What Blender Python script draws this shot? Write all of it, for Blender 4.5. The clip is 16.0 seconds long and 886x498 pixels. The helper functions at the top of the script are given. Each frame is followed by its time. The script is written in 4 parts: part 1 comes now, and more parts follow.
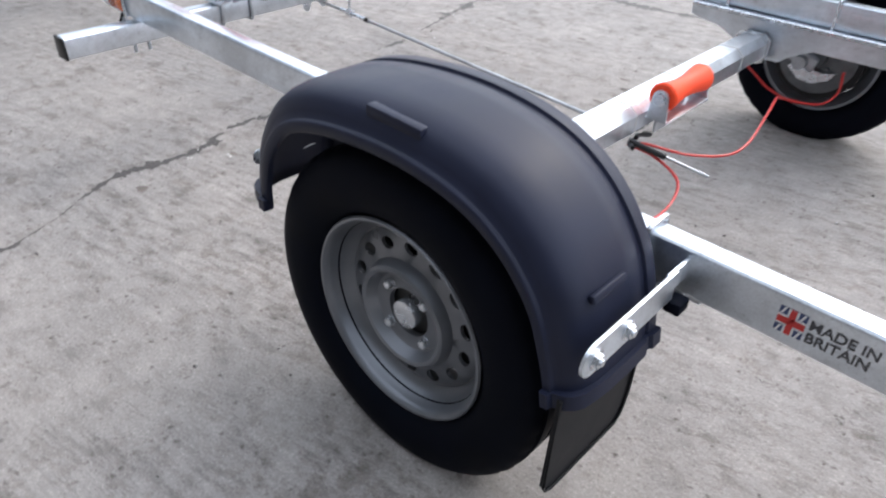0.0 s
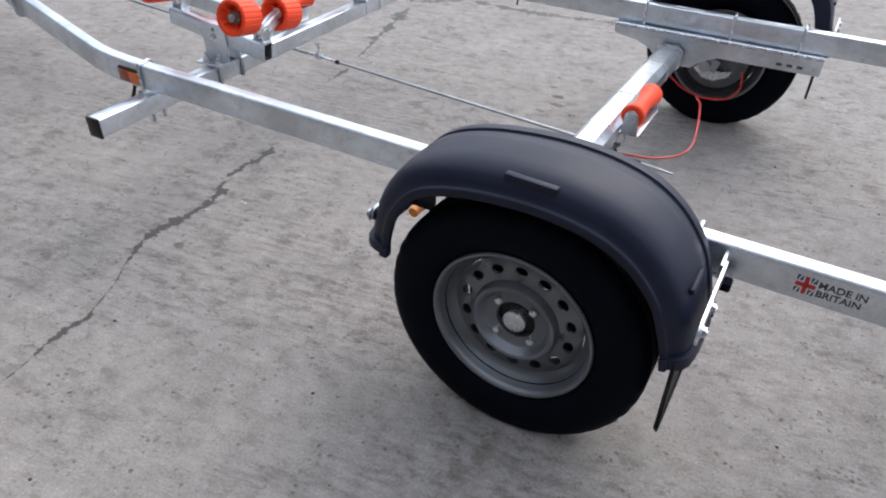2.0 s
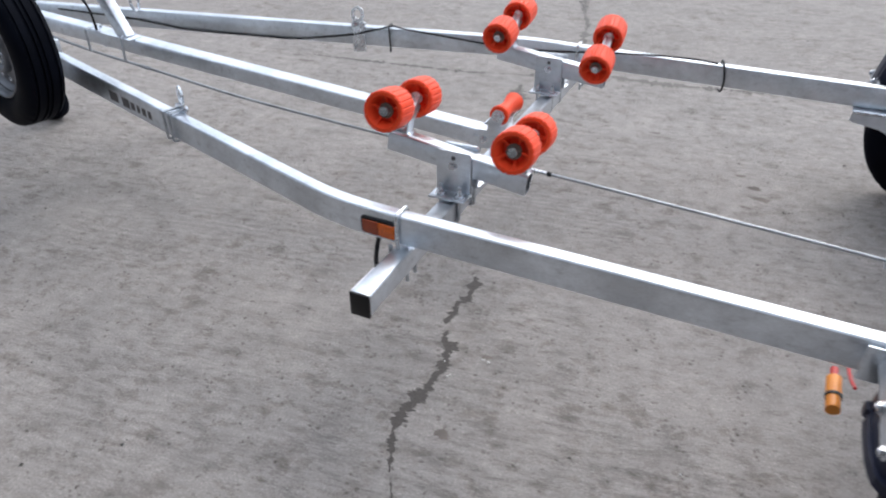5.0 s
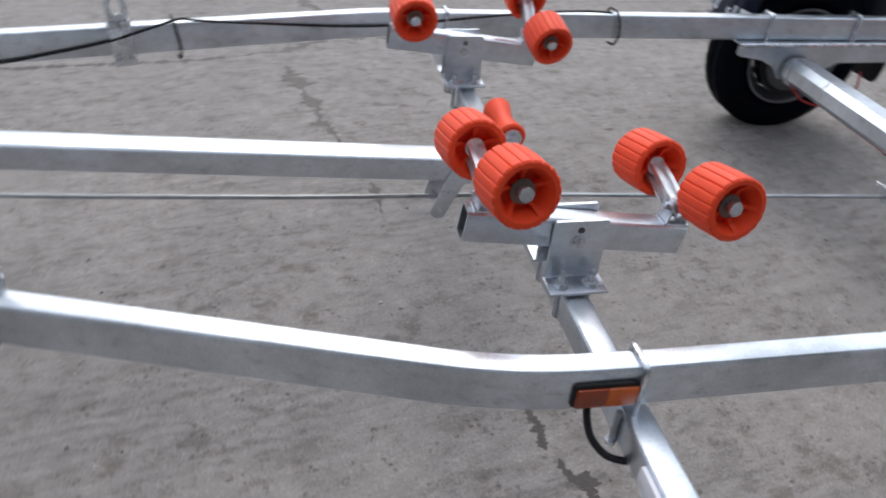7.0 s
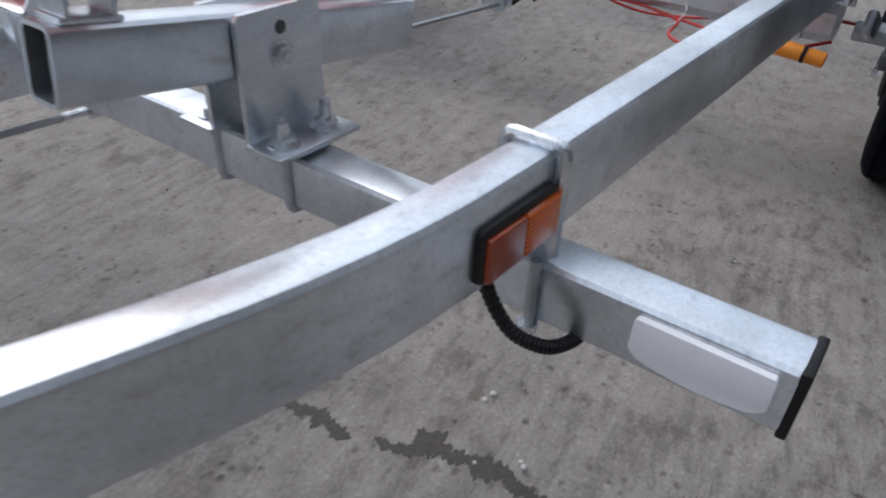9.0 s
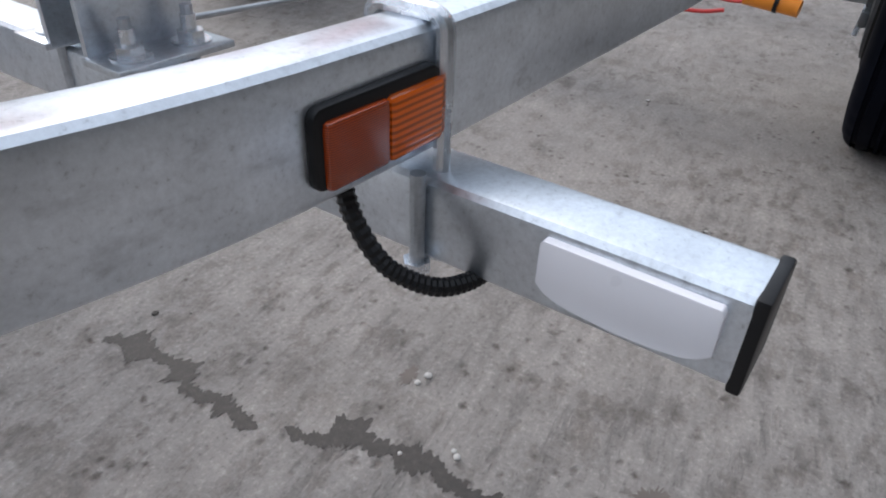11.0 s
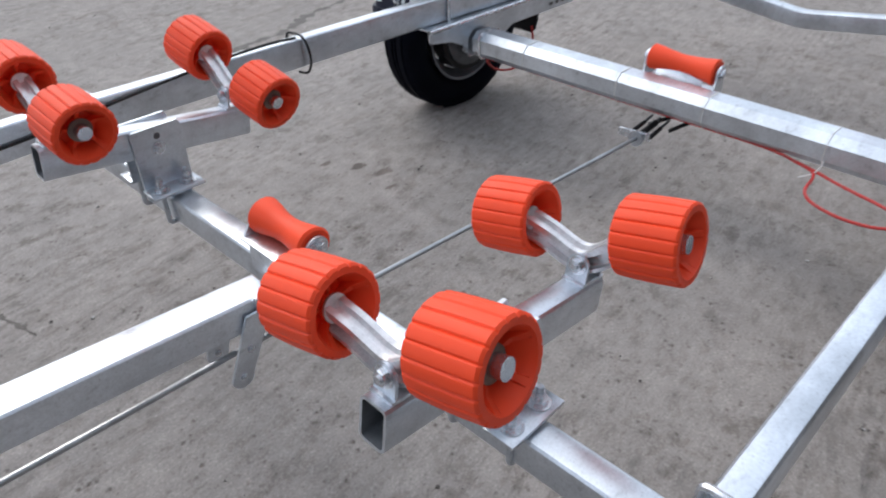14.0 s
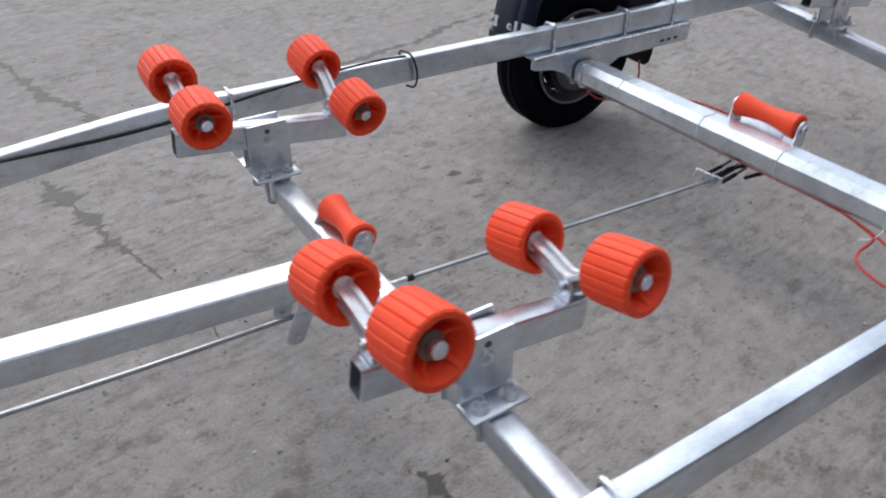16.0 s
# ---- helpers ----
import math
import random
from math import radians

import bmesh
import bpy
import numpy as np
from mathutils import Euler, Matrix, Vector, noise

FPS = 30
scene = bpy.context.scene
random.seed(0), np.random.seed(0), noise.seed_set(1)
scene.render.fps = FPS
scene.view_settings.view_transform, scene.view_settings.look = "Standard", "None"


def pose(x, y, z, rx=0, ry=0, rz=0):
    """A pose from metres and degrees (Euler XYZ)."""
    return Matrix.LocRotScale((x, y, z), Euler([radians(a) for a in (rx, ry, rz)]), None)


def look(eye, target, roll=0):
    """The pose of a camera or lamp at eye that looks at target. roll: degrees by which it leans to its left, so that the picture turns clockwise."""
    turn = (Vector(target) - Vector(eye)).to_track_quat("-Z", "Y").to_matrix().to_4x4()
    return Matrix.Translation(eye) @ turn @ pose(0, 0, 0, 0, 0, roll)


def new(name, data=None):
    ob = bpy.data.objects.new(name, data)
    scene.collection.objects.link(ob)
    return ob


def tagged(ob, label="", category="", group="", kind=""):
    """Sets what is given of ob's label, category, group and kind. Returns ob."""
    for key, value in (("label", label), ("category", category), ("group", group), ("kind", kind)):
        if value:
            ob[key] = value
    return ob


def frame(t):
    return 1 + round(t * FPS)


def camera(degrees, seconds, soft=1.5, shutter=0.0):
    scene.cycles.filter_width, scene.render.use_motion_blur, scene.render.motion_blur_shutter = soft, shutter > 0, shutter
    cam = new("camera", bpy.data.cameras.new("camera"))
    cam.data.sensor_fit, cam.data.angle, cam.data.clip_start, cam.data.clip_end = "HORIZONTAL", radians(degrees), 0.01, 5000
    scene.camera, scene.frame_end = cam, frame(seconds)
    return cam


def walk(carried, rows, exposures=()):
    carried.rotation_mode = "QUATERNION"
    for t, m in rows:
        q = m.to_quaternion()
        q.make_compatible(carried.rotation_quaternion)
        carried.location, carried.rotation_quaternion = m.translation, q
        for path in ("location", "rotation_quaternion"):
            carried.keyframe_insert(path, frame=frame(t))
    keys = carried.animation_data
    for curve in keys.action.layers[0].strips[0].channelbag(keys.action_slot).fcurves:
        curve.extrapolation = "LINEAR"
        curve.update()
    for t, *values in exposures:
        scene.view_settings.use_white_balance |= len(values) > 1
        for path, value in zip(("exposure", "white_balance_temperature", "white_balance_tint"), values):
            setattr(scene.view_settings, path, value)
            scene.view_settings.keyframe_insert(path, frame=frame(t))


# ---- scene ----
cam = camera(65.1, 16.0, soft=2.0, shutter=0.4)
PATH = [
    (0, (0.613, -0.596, 1.044), (-0.486, 0.617, -0.105), 2.0),
    (0.5, (0.585, -0.674, 1.147), (-0.439, 0.629, 0.028), 2.0),
    (1, (0.503, -0.761, 1.225), (-0.49, 0.517, 0.05), 1.7),
    (1.5, (0.422, -0.912, 1.256), (-0.397, 0.472, 0.067), 1.4),
    (2, (0.392, -1.037, 1.29), (-0.404, 0.374, 0.119), 1.1),
    (2.5, (0.38, -1.106, 1.319), (-0.499, 0.307, 0.209), 0.5),
    (3, (0.339, -1.113, 1.345), (-0.528, 0.353, 0.298), 0.8),
    (3.5, (0.179, -1.054, 1.338), (-0.8, 0.38, 0.344), -0.7),
    (4, (-0.055, -0.99, 1.34), (-1.048, 0.441, 0.358), 0.5),
    (4.5, (-0.373, -1.016, 1.337), (-1.226, 0.508, 0.362), -1.5),
    (4.7, (-0.493, -1.012, 1.337), (-1.298, 0.511, 0.321), -1.3),
    (6.8, (-1.76, -0.428, 1.224), (-1.562, 1.144, 0.004), 6.0),
    (7, (-1.847, -0.352, 1.197), (-1.477, 1.209, 0.002), 4.8),
    (7.5, (-1.976, -0.179, 1.137), (-1.257, 1.179, -0.143), 2.8),
    (8, (-1.975, -0.037, 1.009), (-0.999, 1.159, -0.262), 3.4),
    (8.5, (-1.917, 0.036, 0.859), (-0.685, 1.055, -0.342), 4.2),
    (9, (-1.818, 0.056, 0.726), (-0.475, 1.009, -0.409), 2.8),
    (9.5, (-1.756, 0.051, 0.649), (-0.372, 1.002, -0.438), 2.3),
    (9.7, (-1.742, 0.041, 0.627), (-0.356, 0.964, -0.481), 1.8),
    (11.8, (-1.71, 0.018, 0.61), (-0.349, 0.962, -0.511), 2.9),
    (12, (-1.732, 0.01, 0.65), (-0.364, 0.942, -0.472), 3.4),
    (12.5, (-1.79, 0.013, 0.836), (-0.499, 1.034, -0.3), 1.3),
    (13, (-1.879, 0.05, 1.015), (-0.646, 1.114, -0.145), 0.1),
    (13.5, (-1.945, 0.126, 1.123), (-0.681, 1.226, 0.032), -0.2),
    (14, (-1.893, 0.182, 1.117), (-0.733, 1.325, -0.043), -0.8),
    (14.5, (-1.836, 0.203, 1.111), (-0.816, 1.404, -0.12), -1.5),
    (15, (-1.913, 0.171, 1.135), (-0.958, 1.453, -0.067), -1.6),
    (15.5, (-1.942, 0.074, 1.187), (-1.046, 1.418, 0.007), -3.2),
    (16, (-1.855, -0.058, 1.238), (-0.985, 1.328, 0.088), -0.1),
]
EXPOSURES = [(t, e, 5970, 9) for t, e in [(0, 1.29), (0.7, 1.04), (1.5, 0.91), (2.5, 0.92), (3.5, 1.00), (4.7, 0.80), (6.8, 0.44), (9.0, 0.21), (9.7, 0.46), (11.8, 0.54), (12.5, 0.48), (13.0, 0.48), (16.0, 0.46)]]
walk(cam, [(t, look(eye, target, roll)) for t, eye, target, roll in PATH], EXPOSURES)

# ---- light ----
world = bpy.data.worlds.new("overcast_sky")
scene.world = world
world.use_nodes = True
wn = world.node_tree
sky = wn.nodes.new("ShaderNodeTexSky")
sky.sky_type = "NISHITA"
sky.sun_disc = False
sky.sun_elevation = radians(48)
sky.sun_rotation = radians(7)
sky.air_density, sky.dust_density, sky.ozone_density = 1.0, 6.0, 1.0
pale = wn.nodes.new("ShaderNodeHueSaturation")
pale.inputs["Saturation"].default_value = 0.75
wn.links.new(sky.outputs[0], pale.inputs["Color"])
wn.links.new(pale.outputs[0], wn.nodes["Background"].inputs[0])
wn.nodes["Background"].inputs[1].default_value = 0.075

sun_data = bpy.data.lights.new("veiled_sun", "SUN")
sun_data.energy, sun_data.angle, sun_data.color = 1.55, radians(148), (0.975, 0.985, 1.0)
sun = new("veiled_sun", sun_data)
sun.matrix_world = look((0.4, 3.1, 4.7), (0, 0, 0))


# ---- materials ----
def shader(name, color, rough=0.5, metal=0.0):
    m = bpy.data.materials.new(name)
    m.use_nodes = True
    b = m.node_tree.nodes["Principled BSDF"]
    b.inputs["Base Color"].default_value = (*color, 1)
    b.inputs["Roughness"].default_value = rough
    b.inputs["Metallic"].default_value = metal
    return m, m.node_tree, b


def noise_node(nt, scale, detail=4.0, rough=0.55, stretch=(1, 1, 1), turn=0):
    co = nt.nodes.new("ShaderNodeTexCoord")
    mp = nt.nodes.new("ShaderNodeMapping")
    mp.vector_type = "TEXTURE"
    mp.inputs["Scale"].default_value = tuple(1 / v for v in stretch)
    mp.inputs["Rotation"].default_value = (0, 0, radians(turn))
    n = nt.nodes.new("ShaderNodeTexNoise")
    n.inputs["Scale"].default_value, n.inputs["Detail"].default_value = scale, detail
    n.inputs["Roughness"].default_value = rough
    nt.links.new(co.outputs["Object"], mp.inputs[0])
    nt.links.new(mp.outputs[0], n.inputs["Vector"])
    return n


def ramp(nt, src, stops):
    r = nt.nodes.new("ShaderNodeValToRGB")
    while len(r.color_ramp.elements) < len(stops):
        r.color_ramp.elements.new(0.5)
    for e, (p, c) in zip(r.color_ramp.elements, stops):
        e.position = p
        e.color = (*c, 1) if len(c) == 3 else c
    nt.links.new(src, r.inputs[0])
    return r


def grey(v):
    return (v, v, v)


def mix(nt, mode, a, b, fac=1.0):
    x = nt.nodes.new("ShaderNodeMix")
    x.data_type, x.blend_type = "RGBA", mode
    if isinstance(fac, float):
        x.inputs[0].default_value = fac
    else:
        nt.links.new(fac, x.inputs[0])
    nt.links.new(a, x.inputs[6])
    nt.links.new(b, x.inputs[7])
    return x.outputs[2]


def bump(nt, b, src, strength, distance, prev=None):
    n = nt.nodes.new("ShaderNodeBump")
    n.inputs["Strength"].default_value, n.inputs["Distance"].default_value = strength, distance
    nt.links.new(src, n.inputs["Height"])
    if prev is not None:
        nt.links.new(prev.outputs[0], n.inputs["Normal"])
    nt.links.new(n.outputs[0], b.inputs["Normal"])
    return n


def galvanised(name, base=0.77, rough=0.33, tint=(0.935, 1.0, 1.075), metal=0.93, cloud=6, relief=1.0):
    """Hot-dip zinc: cloudy grey with faint flow marks and a soft sheen."""
    m, nt, b = shader(name, grey(base), rough, metal)
    big = noise_node(nt, cloud, 5, 0.6)
    flow = noise_node(nt, 55, 4, 0.6, (0.5, 1.0, 1.0))
    fine = noise_node(nt, 240, 4, 0.7)
    lo = tuple(base * 0.77 * t for t in tint)
    hi = tuple(min(base * 1.10 * t, 0.95) for t in tint)
    c1 = ramp(nt, big.outputs["Fac"], [(0.34, lo), (0.66, hi)])
    c2 = ramp(nt, flow.outputs["Fac"], [(0.28, grey(0.76)), (0.41, grey(0.97)), (0.7, grey(1.06))])
    c3 = ramp(nt, fine.outputs["Fac"], [(0.27, grey(0.70)), (0.39, grey(0.95)), (0.65, grey(1.07))])
    col = mix(nt, "MULTIPLY", mix(nt, "MULTIPLY", c1.outputs[0], c2.outputs[0]), c3.outputs[0])
    nt.links.new(col, b.inputs["Base Color"])
    r = ramp(nt, big.outputs["Fac"], [(0.28, grey(max(rough - 0.05, 0.05))), (0.72, grey(rough + 0.07))])
    nt.links.new(r.outputs[0], b.inputs["Roughness"])
    b1 = bump(nt, b, flow.outputs["Fac"], 0.06 * relief, 0.002)
    bump(nt, b, fine.outputs["Fac"], 0.12 * relief, 0.0005, b1)
    return m


def plastic(name, color, rough, grain=420, amount=0.12, vary=0.12, spec=0.5):
    m, nt, b = shader(name, color, rough)
    b.inputs["Specular IOR Level"].default_value = spec
    big, fine = noise_node(nt, 9, 4), noise_node(nt, grain, 3, 0.7)
    c = ramp(nt, big.outputs["Fac"], [(0.3, tuple(v * (1 - vary) for v in color)), (0.7, tuple(v * (1 + vary) for v in color))])
    nt.links.new(c.outputs[0], b.inputs["Base Color"])
    r = ramp(nt, big.outputs["Fac"], [(0.25, grey(max(rough - 0.07, 0.03))), (0.75, grey(rough + 0.07))])
    nt.links.new(r.outputs[0], b.inputs["Roughness"])
    bump(nt, b, fine.outputs["Fac"], amount, 0.0008)
    return m


GALV = galvanised("galvanised_steel")
GALV_DULL = galvanised("galvanised_steel_dull", 0.55, 0.45)
ZINC = galvanised("zinc_plated_steel", 0.80, 0.25, (0.96, 1.0, 1.05), 0.85, 30)
# inner tube walls: zinc darkened so the colour holds the shade inside
ZINC_INSIDE_SHADE = galvanised("zinc_inside_shade", 0.22, 0.6, (0.94, 1.0, 1.08), 0.6)
STEEL_DARK = galvanised("dark_brake_steel", 0.16, 0.5, (0.95, 1.0, 1.05), 0.7, 20)
ROD_ZINC = galvanised("zinc_plated_rod", 0.45, 0.32, (0.96, 1.0, 1.04), 0.85, 12, 0.1)
STEEL_WORN = galvanised("weathered_steel", 0.20, 0.55, (1.15, 1.0, 0.86), 0.6, 60)
CAST = galvanised("cast_alloy", 0.82, 0.33, (1.0, 1.0, 1.01), 0.75, 25)
TUBE = (GALV, ZINC_INSIDE_SHADE)   # box sections: outside, inside darkened for its shade
RIM = plastic("silver_wheel_paint", (0.195, 0.206, 0.228), 0.33, 300, 0.06, 0.15)
RIM.node_tree.nodes["Principled BSDF"].inputs["Metallic"].default_value = 0.5
RUBBER = plastic("black_rubber", (0.0036, 0.0046, 0.0088), 0.6, 260, 0.25, 0.25, 0.05)
GUARD = plastic("black_moulded_plastic", (0.0142, 0.0172, 0.0355), 0.46, 520, 0.16, 0.16, 0.24)
FLAP = plastic("black_rubber_sheet", (0.012, 0.0125, 0.014), 0.55, 300, 0.2, 0.2, 0.2)
BLACK = plastic("black_plastic_and_shaded_metal", (0.009, 0.009, 0.010), 0.4, spec=0.3)
ORANGE = plastic("orange_polyurethane", (0.90, 0.078, 0.023), 0.44, 300, 0.10, 0.07, 0.24)
HOSE_RED = plastic("red_hose", (0.45, 0.025, 0.022), 0.4)
HOSE_ORANGE = plastic("orange_connector_plastic", (0.80, 0.27, 0.02), 0.38)
WHITE_TIE = plastic("white_nylon", (0.75, 0.75, 0.73), 0.45)
STRAP = plastic("orange_webbing", (0.80, 0.14, 0.03), 0.8, 500, 0.3)
# dark print, also the shade of holes that are not cut
PRINT_HOLE_DARK = plastic("dark_print_and_holes", (0.085, 0.085, 0.092), 0.5)
PRINT_RED = plastic("red_print", (0.55, 0.04, 0.035), 0.5)
PRINT_BLUE = plastic("navy_print", (0.05, 0.07, 0.16), 0.5)
PRINT_WHITE = plastic("white_print", (0.72, 0.72, 0.72), 0.5)


def lens(name, color, rough=0.12, ridge=700):
    m, nt, b = shader(name, color, rough)
    w = nt.nodes.new("ShaderNodeTexWave")
    w.inputs["Scale"].default_value = ridge / 6.0
    w.bands_direction = "Z"
    co = nt.nodes.new("ShaderNodeTexCoord")
    nt.links.new(co.outputs["Object"], w.inputs["Vector"])
    # rib grooves are coloured darker to show their shade
    c = ramp(nt, w.outputs["Color"], [(0.15, tuple(v * 0.45 for v in color)), (0.6, color)])
    nt.links.new(c.outputs[0], b.inputs["Base Color"])
    b.inputs["Coat Weight"].default_value, b.inputs["Coat Roughness"].default_value = 0.25, 0.05
    bump(nt, b, w.outputs["Color"], 0.3, 0.0006)
    return m


# reflector half is lighter: its thrown-back light is put into the colour
AMBER = lens("amber_lens_lit", (0.95, 0.170, 0.008), 0.12, 470)
AMBER_DARK = lens("amber_lamp_lens", (0.44, 0.062, 0.008), 0.1, 1500)
CLEAR = plastic("white_reflector_lens", (0.90, 0.90, 0.95), 0.32, 900, 0.1, 0.04)


def concrete():
    """Old brushed concrete: tonal drift, pale skin, worn hollows, broken brush marks, small pits; relief shade is in
    the colour too.
    """
    m, nt, b = shader("brushed_concrete", (0.3, 0.29, 0.28), 0.85)
    white = nt.nodes.new("ShaderNodeRGB")
    white.outputs[0].default_value = (1, 1, 1, 1)

    def layer(scale, detail, rough, stops, stretch=(1, 1, 1), gate=None):
        n = noise_node(nt, scale, detail, rough, stretch, 10)
        c = ramp(nt, n.outputs["Fac"], stops).outputs[0]
        return mix(nt, "MIX", white.outputs[0], c, gate) if gate is not None else c

    def patches(scale, lo, hi, low=0.05, stretch=(1, 1, 1)):
        n = noise_node(nt, scale, 4, 0.6, stretch, 10)
        return ramp(nt, n.outputs["Fac"], [(lo, grey(low)), (hi, grey(1.0))]).outputs[0]

    yard = layer(0.55, 4, 0.55, [(0.3, (0.273, 0.2505, 0.2335)), (0.7, (0.304, 0.281, 0.2625))])
    blotch = noise_node(nt, 3.6, 7, 0.64)
    drift = ramp(nt, blotch.outputs["Fac"], [(0.32, grey(0.80)), (0.5, grey(1.0)), (0.68, grey(1.13))]).outputs[0]
    skin = layer(17, 6, 0.62, [(0.36, grey(0.90)), (0.50, grey(1.0)), (0.60, grey(1.07)), (0.66, grey(1.13))])
    # hollows are coloured darker to carry the shade of the relief
    hollow = layer(26, 7, 0.66, [(0.36, (0.70, 0.68, 0.665)), (0.43, (0.84, 0.83, 0.82)), (0.47, grey(0.98)), (0.62, grey(1.04))], (0.62, 1.0, 1.0), patches(2.3, 0.42, 0.60, 0.22))
    dirt = layer(11, 9, 0.70, [(0.37, (0.66, 0.635, 0.61)), (0.42, (0.80, 0.785, 0.77)), (0.465, grey(1.0))], (0.8, 1.0, 1.0), patches(1.5, 0.42, 0.60, 0.22))
    streak = layer(24, 6, 0.68, [(0.37, grey(0.76)), (0.46, grey(0.97)), (0.64, grey(1.07))], (0.22, 1.0, 1.0), patches(1.3, 0.42, 0.60, 0.12, (0.6, 1.0, 1.0)))
    groove = layer(64, 5, 0.66, [(0.36, grey(0.82)), (0.46, grey(0.98)), (0.64, grey(1.05))], (0.28, 1.0, 1.0), patches(2.0, 0.42, 0.60, 0.15))
    # tamped ridges a few centimetres apart, shaded troughs and lit crests coloured in
    turn = nt.nodes.new("ShaderNodeMapping")
    turn.vector_type = "TEXTURE"
    turn.inputs["Rotation"].default_value = (0, 0, radians(9))
    tc = nt.nodes.new("ShaderNodeTexCoord")
    nt.links.new(tc.outputs["Object"], turn.inputs[0])
    wave = nt.nodes.new("ShaderNodeTexWave")
    wave.wave_type, wave.bands_direction, wave.wave_profile = "BANDS", "Y", "SIN"
    for key, v in (("Scale", 9.5), ("Distortion", 5.5), ("Detail", 4.0), ("Detail Scale", 1.3), ("Detail Roughness", 0.7)):
        wave.inputs[key].default_value = v
    nt.links.new(turn.outputs[0], wave.inputs["Vector"])
    rib = ramp(nt, wave.outputs["Fac"], [(0.0, grey(0.87)), (0.40, grey(0.985)), (0.85, grey(1.03)), (1.0, grey(1.06))]).outputs[0]
    ribs = mix(nt, "MIX", white.outputs[0], rib, patches(1.7, 0.49, 0.66, 0.03, (0.7, 1.0, 1.0)))
    agg = noise_node(nt, 150, 5, 0.66)
    stone = ramp(nt, agg.outputs["Fac"], [(0.30, grey(0.58)), (0.41, grey(0.92)), (0.56, grey(1.03)), (0.67, grey(1.32))]).outputs[0]
    grit = noise_node(nt, 420, 4, 0.8)
    fine = ramp(nt, grit.outputs["Fac"], [(0.30, grey(0.88)), (0.5, grey(1.0)), (0.72, grey(1.09))]).outputs[0]
    # pits: uneven cells, only here and there, their shade put into the colour
    wob = noise_node(nt, 90, 3, 0.6)
    co = nt.nodes.new("ShaderNodeTexCoord")
    push = nt.nodes.new("ShaderNodeVectorMath")
    push.operation = "MULTIPLY_ADD"
    nt.links.new(wob.outputs["Color"], push.inputs[0])
    push.inputs[1].default_value = (0.016, 0.016, 0.0)
    nt.links.new(co.outputs["Object"], push.inputs[2])
    cell = nt.nodes.new("ShaderNodeTexVoronoi")
    cell.inputs["Scale"].default_value = 46
    nt.links.new(push.outputs[0], cell.inputs["Vector"])
    hole = ramp(nt, cell.outputs["Distance"], [(0.10, (0.46, 0.43, 0.41)), (0.26, grey(0.88)), (0.35, grey(1.0))]).outputs[0]
    pit = mix(nt, "MIX", white.outputs[0], hole, patches(14, 0.47, 0.60, 0.0))
    tex = mix(nt, "MULTIPLY", hollow, streak)
    for c in (dirt, groove, ribs, pit):
        tex = mix(nt, "MULTIPLY", tex, c)
    col = yard
    for c in (drift, skin, tex, stone, fine):
        col = mix(nt, "MULTIPLY", col, c)
    nt.links.new(col, b.inputs["Base Color"])
    r = ramp(nt, blotch.outputs["Fac"], [(0.3, grey(0.70)), (0.6, grey(0.92))])
    nt.links.new(r.outputs[0], b.inputs["Roughness"])
    p = bump(nt, b, tex, 0.45, 0.010)
    p = bump(nt, b, agg.outputs["Fac"], 0.3, 0.004, p)
    bump(nt, b, grit.outputs["Fac"], 0.4, 0.002, p)
    return m


CONCRETE = concrete()


def damp():
    m, nt, b = shader("damp_crack_filler", (0.075, 0.068, 0.062), 0.55)
    n = noise_node(nt, 110, 6, 0.75)
    c = ramp(nt, n.outputs["Fac"], [(0.3, (0.036, 0.030, 0.025)), (0.58, (0.064, 0.054, 0.046)), (0.76, (0.125, 0.112, 0.100))])
    nt.links.new(c.outputs[0], b.inputs["Base Color"])
    bump(nt, b, n.outputs["Fac"], 0.4, 0.003)
    return m


DAMP = damp()
STAIN = plastic("damp_stain", (0.158, 0.137, 0.124), 0.85, 120, 0.1, 0.3, 0.2)


def chippings():
    m, nt, b = shader("loose_grit", (0.22, 0.21, 0.2), 0.85)
    g = nt.nodes.new("ShaderNodeNewGeometry")
    c = ramp(nt, g.outputs["Random Per Island"], [(0.0, (0.030, 0.027, 0.025)), (0.50, (0.085, 0.076, 0.068)), (0.56, (0.24, 0.225, 0.21)), (0.86, (0.34, 0.32, 0.30)), (0.92, (0.58, 0.57, 0.55))])
    nt.links.new(c.outputs[0], b.inputs["Base Color"])
    bump(nt, b, noise_node(nt, 260, 3, 0.7).outputs["Fac"], 0.4, 0.001)
    return m


STONE = chippings()


# ---- mesh helpers ----
def finish(bm, mat, smooth=28):
    bmesh.ops.recalc_face_normals(bm, faces=bm.faces)
    me = bpy.data.meshes.new("m")
    bm.to_mesh(me)
    bm.free()
    mats = mat if isinstance(mat, (list, tuple)) else [mat]
    for x in mats:
        me.materials.append(x)
    me.polygons.foreach_set("use_smooth", [True] * len(me.polygons))
    me.set_sharp_from_angle(angle=radians(smooth))
    return me


def empty(name, parent=None, m=None, label=""):
    ob = new(name)
    ob.parent = parent
    if m is not None:
        ob.matrix_basis = m
    return tagged(ob, label)


def place(name, me, parent, m=None, label=""):
    me.name = name
    ob = new(name, me)
    ob.parent = parent
    if m is not None:
        ob.matrix_basis = m
    return tagged(ob, label)


def part(name, bm, mat, parent, label="", m=None, smooth=28):
    return place(name, finish(bm, mat, smooth), parent, m, label)


